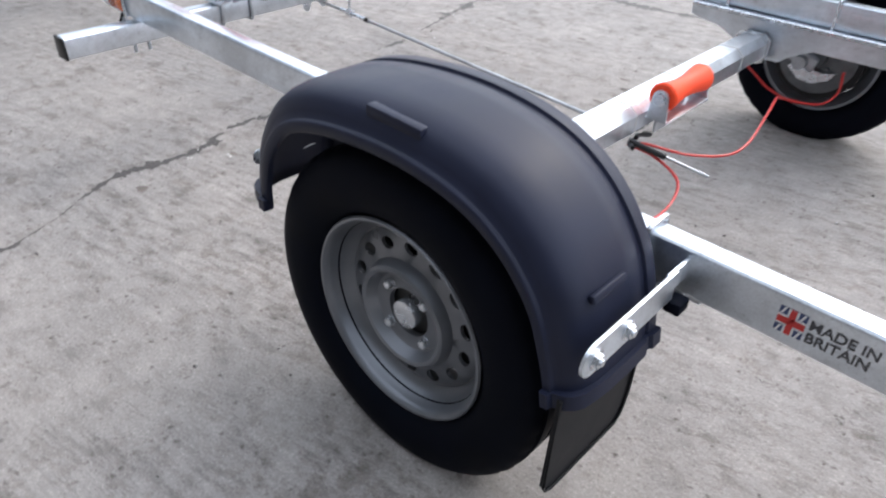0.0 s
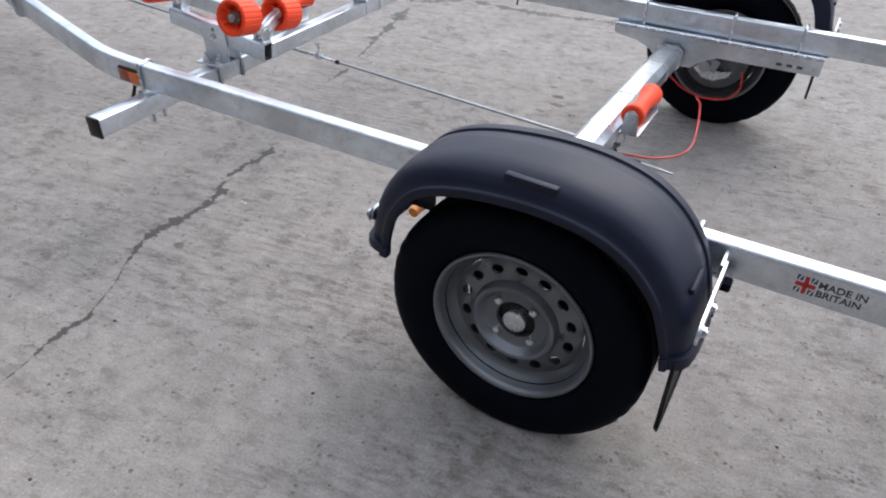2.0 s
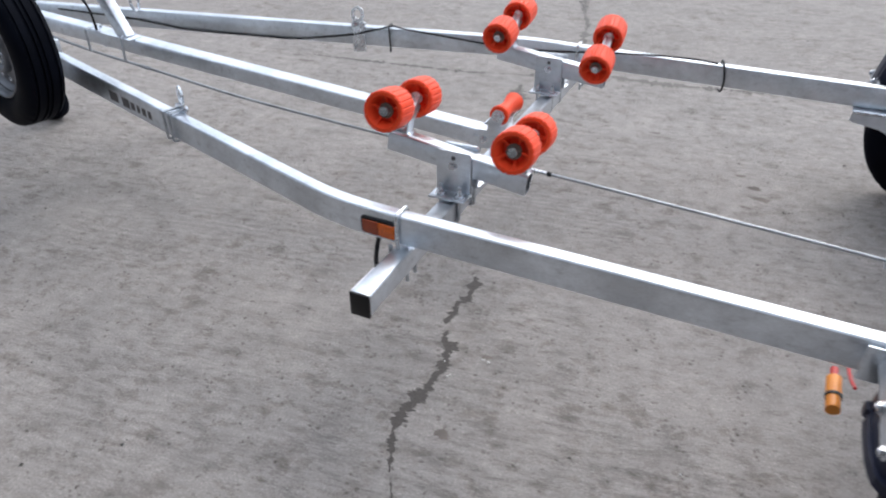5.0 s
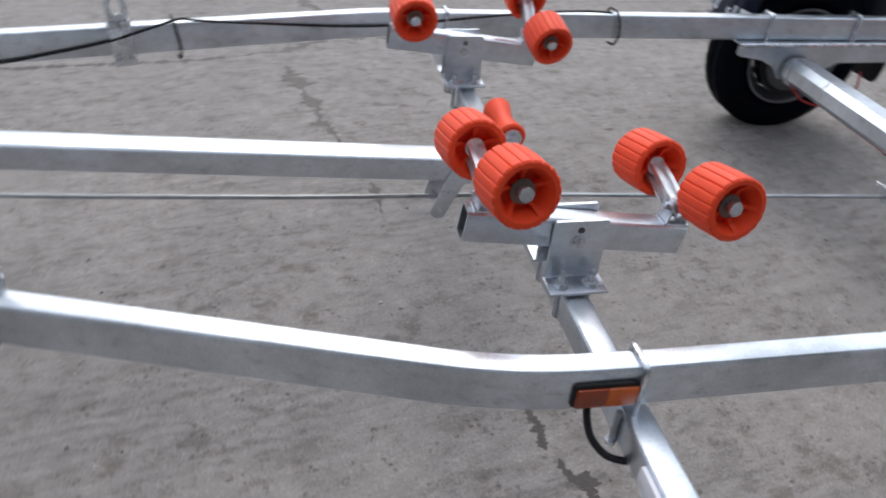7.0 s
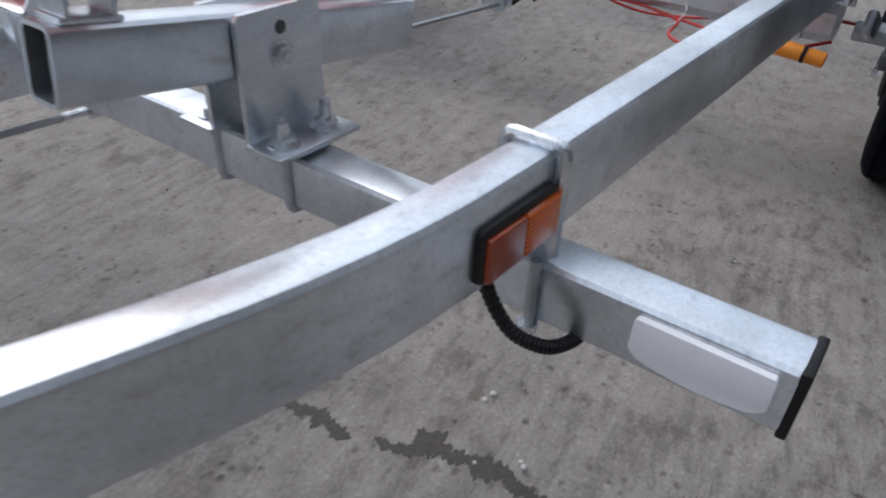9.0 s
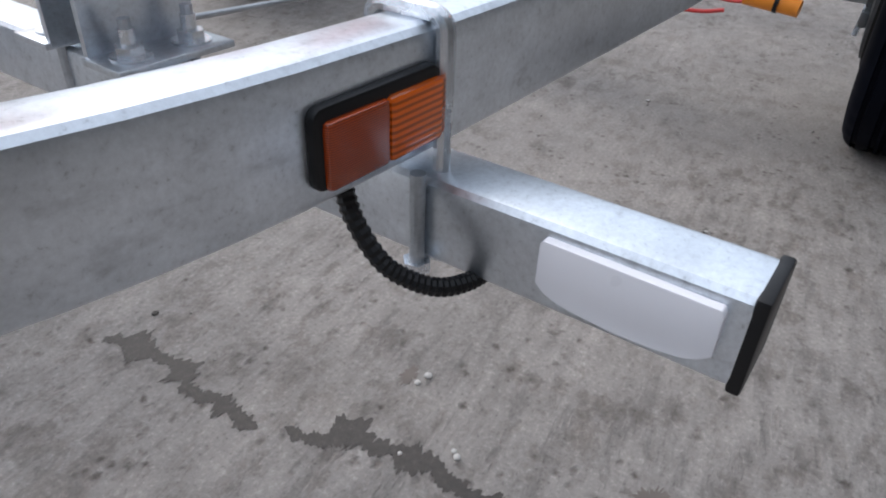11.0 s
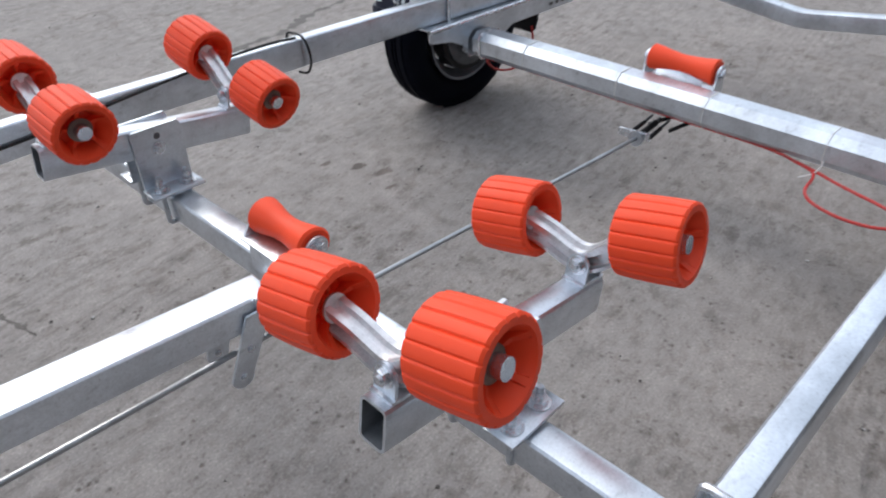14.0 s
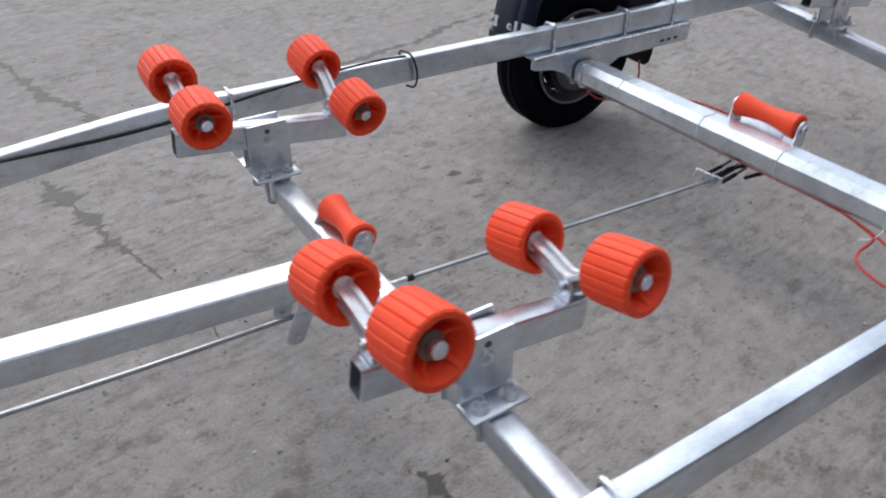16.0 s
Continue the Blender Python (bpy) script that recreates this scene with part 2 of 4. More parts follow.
def loft(bm, rings, caps=True, close=False):
    """Skins a row of equal rings of points."""
    vs = [[bm.verts.new(p) for p in r] for r in rings]
    n = len(vs[0])
    pairs = list(zip(vs, vs[1:])) + ([(vs[-1], vs[0])] if close else [])
    for a, b in pairs:
        for i in range(n):
            j = (i + 1) % n
            bm.faces.new((a[i], a[j], b[j], b[i]))
    if caps and not close:
        bm.faces.new(vs[0])
        bm.faces.new(vs[-1])
    return vs


def corners(w, h, r, seg=3):
    """A rounded rectangle as (across, up) pairs."""
    out = []
    for cx, cy, a0 in ((w / 2 - r, h / 2 - r, 0), (-w / 2 + r, h / 2 - r, 90), (-w / 2 + r, -h / 2 + r, 180), (w / 2 - r, -h / 2 + r, 270)):
        for k in range(seg + 1):
            a = radians(a0 + 90 * k / seg)
            out.append((cx + r * math.cos(a), cy + r * math.sin(a)))
    return out


def frames_along(pts, up=(0, 0, 1)):
    pts = [Vector(p) for p in pts]
    res = []
    for i, p in enumerate(pts):
        d = (pts[min(i + 1, len(pts) - 1)] - pts[max(i - 1, 0)]).normalized()
        side = d.cross(Vector(up))
        if side.length < 1e-4:
            side = d.cross(Vector((0.3, 1, 0)))
        side.normalize()
        res.append((p, side, side.cross(d).normalized(), d))
    return res


def sweep(bm, pts, section, caps=True, up=(0, 0, 1)):
    rings = [[p + s * a + u * b for a, b in section] for p, s, u, _ in frames_along(pts, up)]
    return loft(bm, rings, caps)


def rhs(bm, pts, w, h, r=0.009, wall=0.004, up=(0, 0, 1)):
    """A hollow rolled box section along pts, open at both ends."""
    fr = frames_along(pts, up)
    outer = [[p + s * a + u * b for a, b in corners(w, h, r)] for p, s, u, _ in fr]
    inner = [[p + s * a + u * b for a, b in corners(w - 2 * wall, h - 2 * wall, max(r - wall, 0.002))] for p, s, u, _ in fr]
    va = loft(bm, outer, False)
    kept = len(bm.faces)
    vb = loft(bm, inner, False)
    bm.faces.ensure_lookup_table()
    # inner walls use the second, shade-darkened material
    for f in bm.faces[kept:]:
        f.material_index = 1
    n = len(va[0])
    for e in (0, -1):
        for i in range(n):
            j = (i + 1) % n
            bm.faces.new((va[e][i], va[e][j], vb[e][j], vb[e][i]))
    return bm


def circle(r, n=8):
    return [(r * math.cos(2 * math.pi * i / n), r * math.sin(2 * math.pi * i / n)) for i in range(n)]


def smooth_path(pts, per=6):
    """A Catmull-Rom curve through pts."""
    p = [Vector(q) for q in pts]
    p = [2 * p[0] - p[1]] + p + [2 * p[-1] - p[-2]]
    out = []
    for i in range(1, len(p) - 2):
        for k in range(per):
            t = k / per
            out.append(0.5 * ((2 * p[i]) + (p[i + 1] - p[i - 1]) * t + (2 * p[i - 1] - 5 * p[i] + 4 * p[i + 1] - p[i + 2]) * t * t + (3 * p[i] - p[i - 1] - 3 * p[i + 1] + p[i + 2]) * t ** 3))
    out.append(p[-2])
    return out


def wire(pts, r, n=8, per=6):
    bm = bmesh.new()
    sweep(bm, smooth_path(pts, per) if per else pts, circle(r, n))
    return bm


def rod(p0, p1, r, n=12, bm=None):
    bm = bm or bmesh.new()
    sweep(bm, [p0, p1], circle(r, n))
    return bm


def slab(size, at=(0, 0, 0), bev=0.0015, m=None, bm=None):
    """A box with softened edges."""
    bm = bm or bmesh.new()
    made = bmesh.ops.create_cube(bm, size=1)["verts"]
    mt = Matrix.Translation(at) @ (m or Matrix()) @ Matrix.Diagonal((*size, 1))
    bmesh.ops.transform(bm, matrix=mt, verts=made)
    if bev:
        es = list({e for v in made for e in v.link_edges})
        bmesh.ops.bevel(bm, geom=es, offset=bev, segments=2, affect="EDGES", profile=0.5)
    return bm


def prism(outline, axis, lo, hi, bm=None):
    """A plate: an outline of pairs, pushed along axis (0 x, 1 y, 2 z) from lo to hi."""
    bm = bm or bmesh.new()
    def pt(a, b, c):
        q = [a, b]
        q.insert(axis, c)
        return q
    loft(bm, [[pt(a, b, lo) for a, b in outline], [pt(a, b, hi) for a, b in outline]])
    return bm


def revolve(bm, profile, n=48, closed=False):
    """Turns (y, radius) pairs round the y axis."""
    rings = []
    for i in range(n):
        a = 2 * math.pi * i / n
        rings.append([Vector((r * math.cos(a), y, r * math.sin(a))) for y, r in profile])
    vs = [[bm.verts.new(p) for p in r] for r in rings]
    k = len(profile)
    for i in range(n):
        a, b = vs[i], vs[(i + 1) % n]
        for j in range(k if closed else k - 1):
            q = (j + 1) % k
            bm.faces.new((a[j], a[q], b[q], b[j]))
    return vs


def bolt(r=0.008, head=0.006, shank=0.012):
    """Hexagon bolt end with washer and nut, pointing along +z from z = 0."""
    bm = bmesh.new()
    loft(bm, [[(x, y, z) for x, y in circle(r * 1.75, 16)] for z in (0, 0.002)])
    loft(bm, [[(x, y, z) for x, y in circle(r * 1.25, 6)] for z in (0.002, 0.002 + head)])
    loft(bm, [[(x, y, z) for x, y in circle(r * 0.66, 10)] for z in (0.002 + head, 0.002 + head + shank)])
    return bm


BOLT_SHORT = finish(bolt(0.008, 0.006, 0.003), ZINC)
BOLT_HEAD = finish(bolt(0.0105, 0.007, 0.002), ZINC)
BOLT_FLANGE = finish(bolt(0.0095, 0.008, 0.013), ZINC)


def bolt_at(name, me, parent, at, way=(0, 0, 1)):
    q = Vector(way).to_track_quat("Z", "Y").to_matrix().to_4x4()
    return place(name, me, parent, Matrix.Translation(at) @ q)


def ubolt_bm(half, drop, r=0.005, bend=0.009):
    """A U-bolt over the z axis: legs at y = -half and +half, its bridge at z = 0, legs reaching down by drop."""
    pts = [Vector((0, -half, -drop)), Vector((0, -half, -bend))]
    for k in range(1, 4):
        a = radians(30 * k)
        pts.append(Vector((0, -half + bend * (1 - math.cos(a)), -bend + bend * math.sin(a))))
    for k in range(0, 4):
        a = radians(90 - 30 * k)
        pts.append(Vector((0, half - bend * (1 - math.cos(a)), -bend + bend * math.sin(a))))
    pts.append(Vector((0, half, -drop)))
    bm = bmesh.new()
    sweep(bm, pts, circle(r, 8), up=(1, 0, 0))
    return bm


# ---- ground ----
def ground_bm():
    bm = bmesh.new()
    # fine sheet round the trailer, coarse out to the horizon, one mesh
    def axis(lo, hi, step):
        near = [lo + step * i for i in range(int((hi - lo) / step) + 1)]
        far = [1, 2.5, 6, 14, 40, 120, 400, 1500]
        return [lo - f for f in reversed(far)] + near + [near[-1] + f for f in far]
    xs, ys = axis(-6.0, 4.0, 0.25), axis(-4.0, 7.0, 0.25)
    grid = []
    for x in xs:
        row = []
        for y in ys:
            d = max(abs(x + 1) - 3.5, abs(y - 1) - 2.5, 0)
            z = -0.012 * min(d, 1.0) * (0.5 + noise.noise(Vector((x * 0.4, y * 0.4, 3)))) if d > 0 else 0.0
            row.append(bm.verts.new((x, y, z)))
        grid.append(row)
    for i in range(len(xs) - 1):
        for j in range(len(ys) - 1):
            bm.faces.new((grid[i][j], grid[i + 1][j], grid[i + 1][j + 1], grid[i][j + 1]))
    return bm


ground = tagged(place("ground", finish(ground_bm(), CONCRETE), None), "brushed grey concrete yard with damp cracks and wear", "ground", kind="structure")


def crack(pts, width, seed=0, thin=0.16, z=0.0008):
    """An uneven dark crack lying in the concrete, swelling and thinning along its way."""
    path = smooth_path([(x, y, z) for x, y in pts], 110)
    bm = bmesh.new()
    prev = None
    for i, (p, s, _, _) in enumerate(frames_along(path)):
        t = i / (len(path) - 1)
        q = p + Vector((seed * 3.7, 0, 0))
        w = width * (0.12 + 0.88 * min(1, 9 * t, 9 * (1 - t)))
        w *= max(thin, 0.62 + 1.3 * noise.noise(q * 13) + 0.8 * noise.noise(q * 37))
        off = s * width * 0.35 * noise.noise(q * 17 + Vector((5, 0, 0)))
        side = []
        for k in (0, 7):
            e = Vector((k, 9 - k, 3))
            side.append(max(0.06, 0.56 + 0.45 * noise.noise(q * 70 + e) + 0.36 * noise.noise(q * 190 + e) + 0.26 * noise.noise(q * 460 + e)))
        a, b = bm.verts.new(p + off + s * w * side[0]), bm.verts.new(p + off - s * w * side[1])
        if prev:
            bm.faces.new((prev[0], a, b, prev[1]))
        prev = (a, b)
    return bm


CRACKS = [
    ([(-1.401, 0.765), (-1.399, 0.748), (-1.386, 0.700), (-1.386, 0.645), (-1.396, 0.602), (-1.389, 0.558), (-1.386, 0.530), (-1.384, 0.495)], 0.020),
    ([(-1.372, 0.470), (-1.356, 0.436), (-1.326, 0.409), (-1.325, 0.377), (-1.318, 0.335), (-1.310, 0.298), (-1.320, 0.220), (-1.332, 0.150), (-1.324, 0.090), (-1.320, 0.048)], 0.021),
    ([(-1.322, 0.054), (-1.290, -0.016), (-1.264, -0.064)], 0.015),
    ([(-1.260, -0.070), (-1.217, -0.143), (-1.180, -0.235)], 0.0035),
    ([(-1.181, -0.235), (-1.160, -0.288), (-1.166, -0.340), (-1.165, -0.401), (-1.150, -0.440)], 0.013),
    ([(-1.150, -0.440), (-1.12, -0.60), (-1.03, -0.86)], 0.004),
    ([(-1.918, 2.567), (-1.877, 2.432), (-1.853, 2.330), (-1.815, 2.215), (-1.784, 2.030), (-1.765, 1.990)], 0.036),
    ([(-1.766, 1.995), (-1.738, 1.905), (-1.69, 1.74)], 0.010),
    ([(-1.648, 1.600), (-1.640, 1.540), (-1.637, 1.485), (-1.631, 1.405)], 0.016),
]
JOINTS = [
    ([(-2.78, 6.9), (-2.42, 5.80), (-2.19, 4.82), (-1.995, 4.15)], 0.024),
    ([(-1.995, 4.15), (-1.935, 3.98), (-1.860, 3.660), (-1.800, 3.40), (-1.715, 3.245), (-1.670, 3.06), (-1.71, 2.93)], 0.028),
    ([(-3.4, 2.52), (-2.88, 2.570), (-2.55, 2.605), (-2.30, 2.63), (-2.01, 2.714)], 0.018),
    ([(-2.01, 2.714), (-1.90, 2.745), (-1.735, 2.890), (-1.56, 2.915), (-1.38, 2.912), (-1.18, 2.908), (-0.98, 2.948), (-0.84, 2.972), (-0.50, 3.05), (-0.156, 3.135), (0.004, 3.155), (0.30, 3.30), (0.53, 3.352), (1.1, 3.5)], 0.030),
]
for k, (pts, w) in enumerate(CRACKS + JOINTS):
    part("crack", crack(pts, w * 1.75, seed=k, thin=0.45 if k in (0, 1) else 0.14), DAMP, ground, "dark damp crack in the concrete")


def stain(cx, cy, rx, ry, seed):
    bm = bmesh.new()
    ring = []
    for i in range(110):
        a = 2 * math.pi * i / 110
        k = 1 + 0.5 * noise.noise(Vector((math.cos(a) * 1.6, math.sin(a) * 1.6, seed * 3.1))) + 0.45 * noise.noise(Vector((math.cos(a) * 6, math.sin(a) * 6, seed * 1.7))) + 0.22 * noise.noise(Vector((math.cos(a) * 17, math.sin(a) * 17, seed)))
        ring.append(bm.verts.new((cx + rx * k * math.cos(a), cy + ry * k * math.sin(a), 0.0006)))
    mid = bm.verts.new((cx, cy, 0.0006))
    for i in range(len(ring)):
        bm.faces.new((ring[i], ring[(i + 1) % len(ring)], mid))
    return bm


for k, (cx, cy, rx, ry) in enumerate([(-0.625, 1.820, 0.030, 0.016), (-0.595, 1.732, 0.036, 0.016), (-0.690, 1.915, 0.024, 0.010), (-0.648, 1.64, 0.02, 0.008), (-1.102, 2.215, 0.02, 0.010), (-1.216, 0.413, 0.016, 0.010), (-1.21, 0.10, 0.022, 0.012)]):
    part("damp_patch", stain(cx, cy, rx, ry, k), STAIN, ground, "small dark damp patch")


def grit_bm():
    bm = bmesh.new()
    rng = random.Random(4)
    for _ in range(1100):
        x, y = rng.uniform(-4, 1.6), rng.uniform(-1.2, 4.2)
        r = 0.0014 + 0.0042 * rng.random() ** 3
        vs = bmesh.ops.create_icosphere(bm, subdivisions=1, radius=r)["verts"]
        for v in vs:
            v.co = Vector((v.co.x * rng.uniform(0.7, 1.3), v.co.y * rng.uniform(0.7, 1.3), v.co.z * 0.6)) + Vector((x, y, r * 0.4))
    return bm


CHIP = plastic("pale_stone_chip", (0.62, 0.60, 0.57), 0.8, 200, 0.3, 0.2)
for k, (x, y, r) in enumerate([(-1.204, 0.392, 0.0051), (-1.221, 0.395, 0.0039), (-1.284, 0.293, 0.0043), (-1.279, 0.300, 0.0031), (-1.318, 0.345, 0.0028)]):
    bm = bmesh.new()
    for v in bmesh.ops.create_icosphere(bm, subdivisions=2, radius=r)["verts"]:
        v.co = v.co * (1 + 0.35 * noise.noise(v.co * 140 + Vector((k * 5, 0, 0))))
        v.co.z *= 0.6
    tagged(part("pebble", bm, CHIP, None, m=pose(x, y, r * 0.45)), "small pale stone chip lying on the concrete", "stone", group="stone chips by the crack")


tagged(place("loose_grit", finish(grit_bm(), STONE), None), "scattered small stones and grit on the concrete", "gravel", kind="stuff")

# unseen plain wall, added to block southern light and darken reflections
WALL = plastic("added_dark_wall", (0.065, 0.064, 0.062), 0.9, 40, 0.3, 0.2)
tagged(part("added_wall_south", slab((30.0, 0.3, 4.6), (-1.0, -2.65, 2.28), 0.0), WALL, None), "plain dark wall, unseen, added to darken reflections from the south", "wall", kind="structure")

# ---- boat trailer ----
trailer = tagged(empty("boat_trailer"), "galvanised boat trailer frame with orange hull rollers on concrete", "trailer")
YC = 1.0244        # centre line of the frame at the front cross beam
RH, RW = 0.080, 0.041   # rail section
XB = -1.390        # front cross beam


def rail_top(x):
    return 0.502 - 0.002 * (x + 1.4) if x > -1.4 else 0.502 + 0.021 * (-1.4 - x)


def rail_y(x):
    """Outer face of the near rail."""
    if x > -1.46:
        return 0.232 - 0.016 * x
    if x < -1.70:
        return 0.2555 + 0.036 + 0.29 * (-1.70 - x)
    t = (-1.46 - x) / 0.24
    return 0.2555 + 0.036 * t * t


def axis_y(x):
    """The frame's axis, which runs a little askew."""
    return 1.002 - 0.016 * x


def far_y(x):
    """Outer face of the far rail, mirrored about the frame's axis."""
    return 2 * axis_y(x) - rail_y(x)


RAIL_XS = [1.05, 0.8, 0.3, 0, -0.5, -1.0, -1.40, -1.46, -1.50, -1.54, -1.58, -1.62, -1.66, -1.70, -1.8, -2.2, -2.8, -3.4, -3.92]


def rail_line(far):
    pts = []
    for x in RAIL_XS:
        y = far_y(x) - RW / 2 if far else rail_y(x) + RW / 2
        pts.append((x, y, rail_top(x) - RH / 2))
    return pts


for far in (False, True):
    bm = bmesh.new()
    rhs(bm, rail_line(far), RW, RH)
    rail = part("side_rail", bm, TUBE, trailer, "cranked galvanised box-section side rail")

# centre spine, rising towards the hitch
def spine_top(x):
    return 0.423 + 0.063 * (-1.55 - x)


bm = bmesh.new()
rhs(bm, [(x, axis_y(x), spine_top(x) - 0.0305) for x in (-1.466, -2.4, -3.3, -4.3)], 0.066, 0.061)
spine = part("centre_spine", bm, TUBE, trailer, "galvanised box-section centre beam")

# front cross beam
bm = bmesh.new()
rhs(bm, [(XB + 0.004, 0.054, 0.383), (XB - 0.024, 2 * YC - 0.054, 0.383)], 0.050, 0.060)
beam = part("cross_beam", bm, TUBE, trailer, "galvanised box-section cross beam")
for x, y in ((XB + 0.004, 0.051), (XB - 0.024, 2 * YC - 0.051)):
    part("end_cap", slab((0.051, 0.008, 0.061), (x, y, 0.383), 0.002), BLACK, beam, "black plastic end cap")

# ---- wheels ----
def tyre_bm(R=0.295, W=0.148, r0=0.174):
    bm = bmesh.new()
    n = 160
    h = W / 2
    prof = [(-h + 0.042, r0 - 0.007), (-h + 0.030, r0 + 0.007), (-h + 0.024, r0 + 0.012), (-h + 0.012, r0 + 0.022), (-h + 0.003, r0 + 0.045), (-h, r0 + 0.068), (-h + 0.004, R - 0.028), (-h + 0.012, R - 0.012), (-h + 0.018, R - 0.006),
            (-0.047, R - 0.001), (-0.045, R - 0.008), (-0.038, R - 0.008), (-0.036, R), (-0.014, R), (-0.012, R - 0.008), (-0.005, R - 0.008), (-0.003, R)]
    prof = prof + [(-y, r) for y, r in reversed(prof)]
    inner = [(0, r0 - 0.007)]
    vs = revolve(bm, prof + inner, n, True)
    for i, ring in enumerate(vs):
        for j, v in enumerate(ring[:len(prof)]):
            y, r = prof[j]
            if r > R - 0.008 and abs(y) > 0.046 and i % 4 == 0:
                v.co.x *= (r - 0.0028) / r
                v.co.z *= (r - 0.0028) / r
    return bm


def rim_bm():
    """Pressed steel wheel, outer side towards -y, its flange face at y = 0."""
    bm = bmesh.new()
    revolve(bm, [(0.004, 0.1855), (0.0, 0.183), (0.0, 0.179), (0.004, 0.1745), (0.014, 0.171), (0.034, 0.166), (0.044, 0.158), (0.052, 0.150), (0.066, 0.1485), (0.098, 0.1485), (0.115, 0.164), (0.13, 0.175), (0.132, 0.184)], 72)
    # sloped annulus with round hand holes
    n, ro, ri = 14, 0.149, 0.100
    def yy(r):
        return 0.050 - 0.014 * (ro - r) / (ro - ri)
    rc, hr = 0.1235, 0.0135
    for k in range(n):
        a0, a1 = 2 * math.pi * k / n, 2 * math.pi * (k + 1) / n
        am = (a0 + a1) / 2
        rim, hole, back = [], [], []
        m = 16
        for i in range(m):
            b = 2 * math.pi * i / m
            c, s = math.cos(b), math.sin(b)
            q = max(abs(c), abs(s))
            u, v = c / q, s / q
            r = rc + (u * (ro - rc) if u > 0 else u * (rc - ri))
            a = am + v * (a1 - a0) / 2
            rim.append(bm.verts.new((r * math.cos(a), yy(r), r * math.sin(a))))
            hx, hz = rc + hr * 0.85 * c, hr * 1.1 * s
            rr = math.hypot(hx, hz)
            aa = am + math.atan2(hz, hx)
            hole.append(bm.verts.new((rr * math.cos(aa), yy(rc) - 0.001, rr * math.sin(aa))))
            back.append(bm.verts.new((rr * math.cos(aa), yy(rc) + 0.006, rr * math.sin(aa))))
        for i in range(m):
            j = (i + 1) % m
            bm.faces.new((rim[i], rim[j], hole[j], hole[i]))
            bm.faces.new((hole[i], hole[j], back[j], back[i]))
    revolve(bm, [(0.036, 0.100), (0.026, 0.0975), (0.017, 0.094), (0.014, 0.089), (0.016, 0.083), (0.026, 0.077), (0.034, 0.072), (0.036, 0.066), (0.036, 0.045), (0.046, 0.044)], 72)
    bmesh.ops.remove_doubles(bm, verts=bm.verts, dist=0.0004)
    return bm


TYRE, RIM_ME = finish(tyre_bm(), RUBBER, 30), finish(rim_bm(), RIM, 35)


def dome(r, h, n=24):
    bm = bmesh.new()
    revolve(bm, [(0.03, r), (0.004, r), (0.001, r * 0.96), (0.0, r * 0.85), (-h * 0.2, r * 0.5), (-h * 0.22, 0.0005)], n)
    return bm


CAP = finish(dome(0.0265, 0.004), ZINC)
bm_nut = bmesh.new()
revolve(bm_nut, [(0.02, 0.0135), (0.004, 0.0135), (0.002, 0.0115), (-0.004, 0.0088), (-0.010, 0.0085), (-0.012, 0.006), (-0.0125, 0.0004)], 6)
NUT = finish(bm_nut, ZINC)
bm_hub = bmesh.new()
revolve(bm_hub, [(0.034, 0.0008), (0.034, 0.0445), (0.070, 0.0455), (0.070, 0.075), (0.076, 0.141), (0.130, 0.141), (0.130, 0.02)], 40)
DRUM = finish(bm_hub, BLACK)


bm_bp = bmesh.new()
revolve(bm_bp, [(0.131, 0.122), (0.138, 0.122), (0.141, 0.110), (0.139, 0.085), (0.146, 0.070), (0.146, 0.034), (0.160, 0.030), (0.160, 0.001)], 40)
for k in range(6):
    a = radians(60 * k + 20)
    slab((0.016, 0.012, 0.016), (0.052 * math.cos(a), 0.150, 0.052 * math.sin(a)), 0.003, None, bm_bp)
slab((0.05, 0.016, 0.03), (-0.075, 0.148, -0.03), 0.004, None, bm_bp)
BACKPLATE = finish(bm_bp, STEEL_DARK)
BRAKE_LEVER = finish(prism([(-0.075, -0.035), (-0.060, -0.060), (-0.010, -0.082), (0.035, -0.078), (0.075, -0.045), (0.060, -0.028), (0.020, -0.022), (0.005, -0.040), (-0.035, -0.042)], 1, 0.158, 0.166), ZINC)


def wheel(name, parent, m, label="", drum=True):
    w = empty(name, parent, m, label)
    place("tyre", TYRE, w, Matrix.Translation((0, 0.044, 0)), "black rubber trailer tyre")
    rim = place("rim", RIM_ME, w, pose(0, -0.015, 0), "silver painted pressed steel rim")
    place("hub_cap", CAP, w, pose(0, 0.010, 0), "zinc grease cap")
    for k in range(4):
        a = radians(45 + 90 * k)
        place("wheel_nut", NUT, w, pose(0.057 * math.cos(a), 0.021, 0.057 * math.sin(a)), "zinc wheel nut")
    if drum:
        place("brake_drum", DRUM, w, pose(0, 0.0, 0), "dark brake drum")
        place("backplate", BACKPLATE, w, None, "zinc brake backplate")
        place("brake_lever", BRAKE_LEVER, w, pose(0, 0, 0, 0, -40, 0), "zinc brake lever")
    return w


WY = 1.002   # centre line between the road wheels
HX = -0.024  # near hub
wheel("wheel", trailer, pose(HX, 0.005, 0.288, 0, 0, 0) @ Matrix.Scale(1.014, 4), "road wheel with black tyre and silver steel rim")
wheel("wheel", trailer, pose(HX + 0.024, 2 * WY + 0.017, 0.290, 0, 40, 179) @ Matrix.Scale(1.014, 4), "road wheel with black tyre and silver steel rim")


# ---- mudguards ----
ARCH = [(-0.352, 0.395), (-0.345, 0.455), (-0.315, 0.535), (-0.245, 0.610), (-0.13, 0.650), (0.03, 0.663), (0.165, 0.645), (0.255, 0.600), (0.320, 0.525), (0.350, 0.440), (0.364, 0.372)]


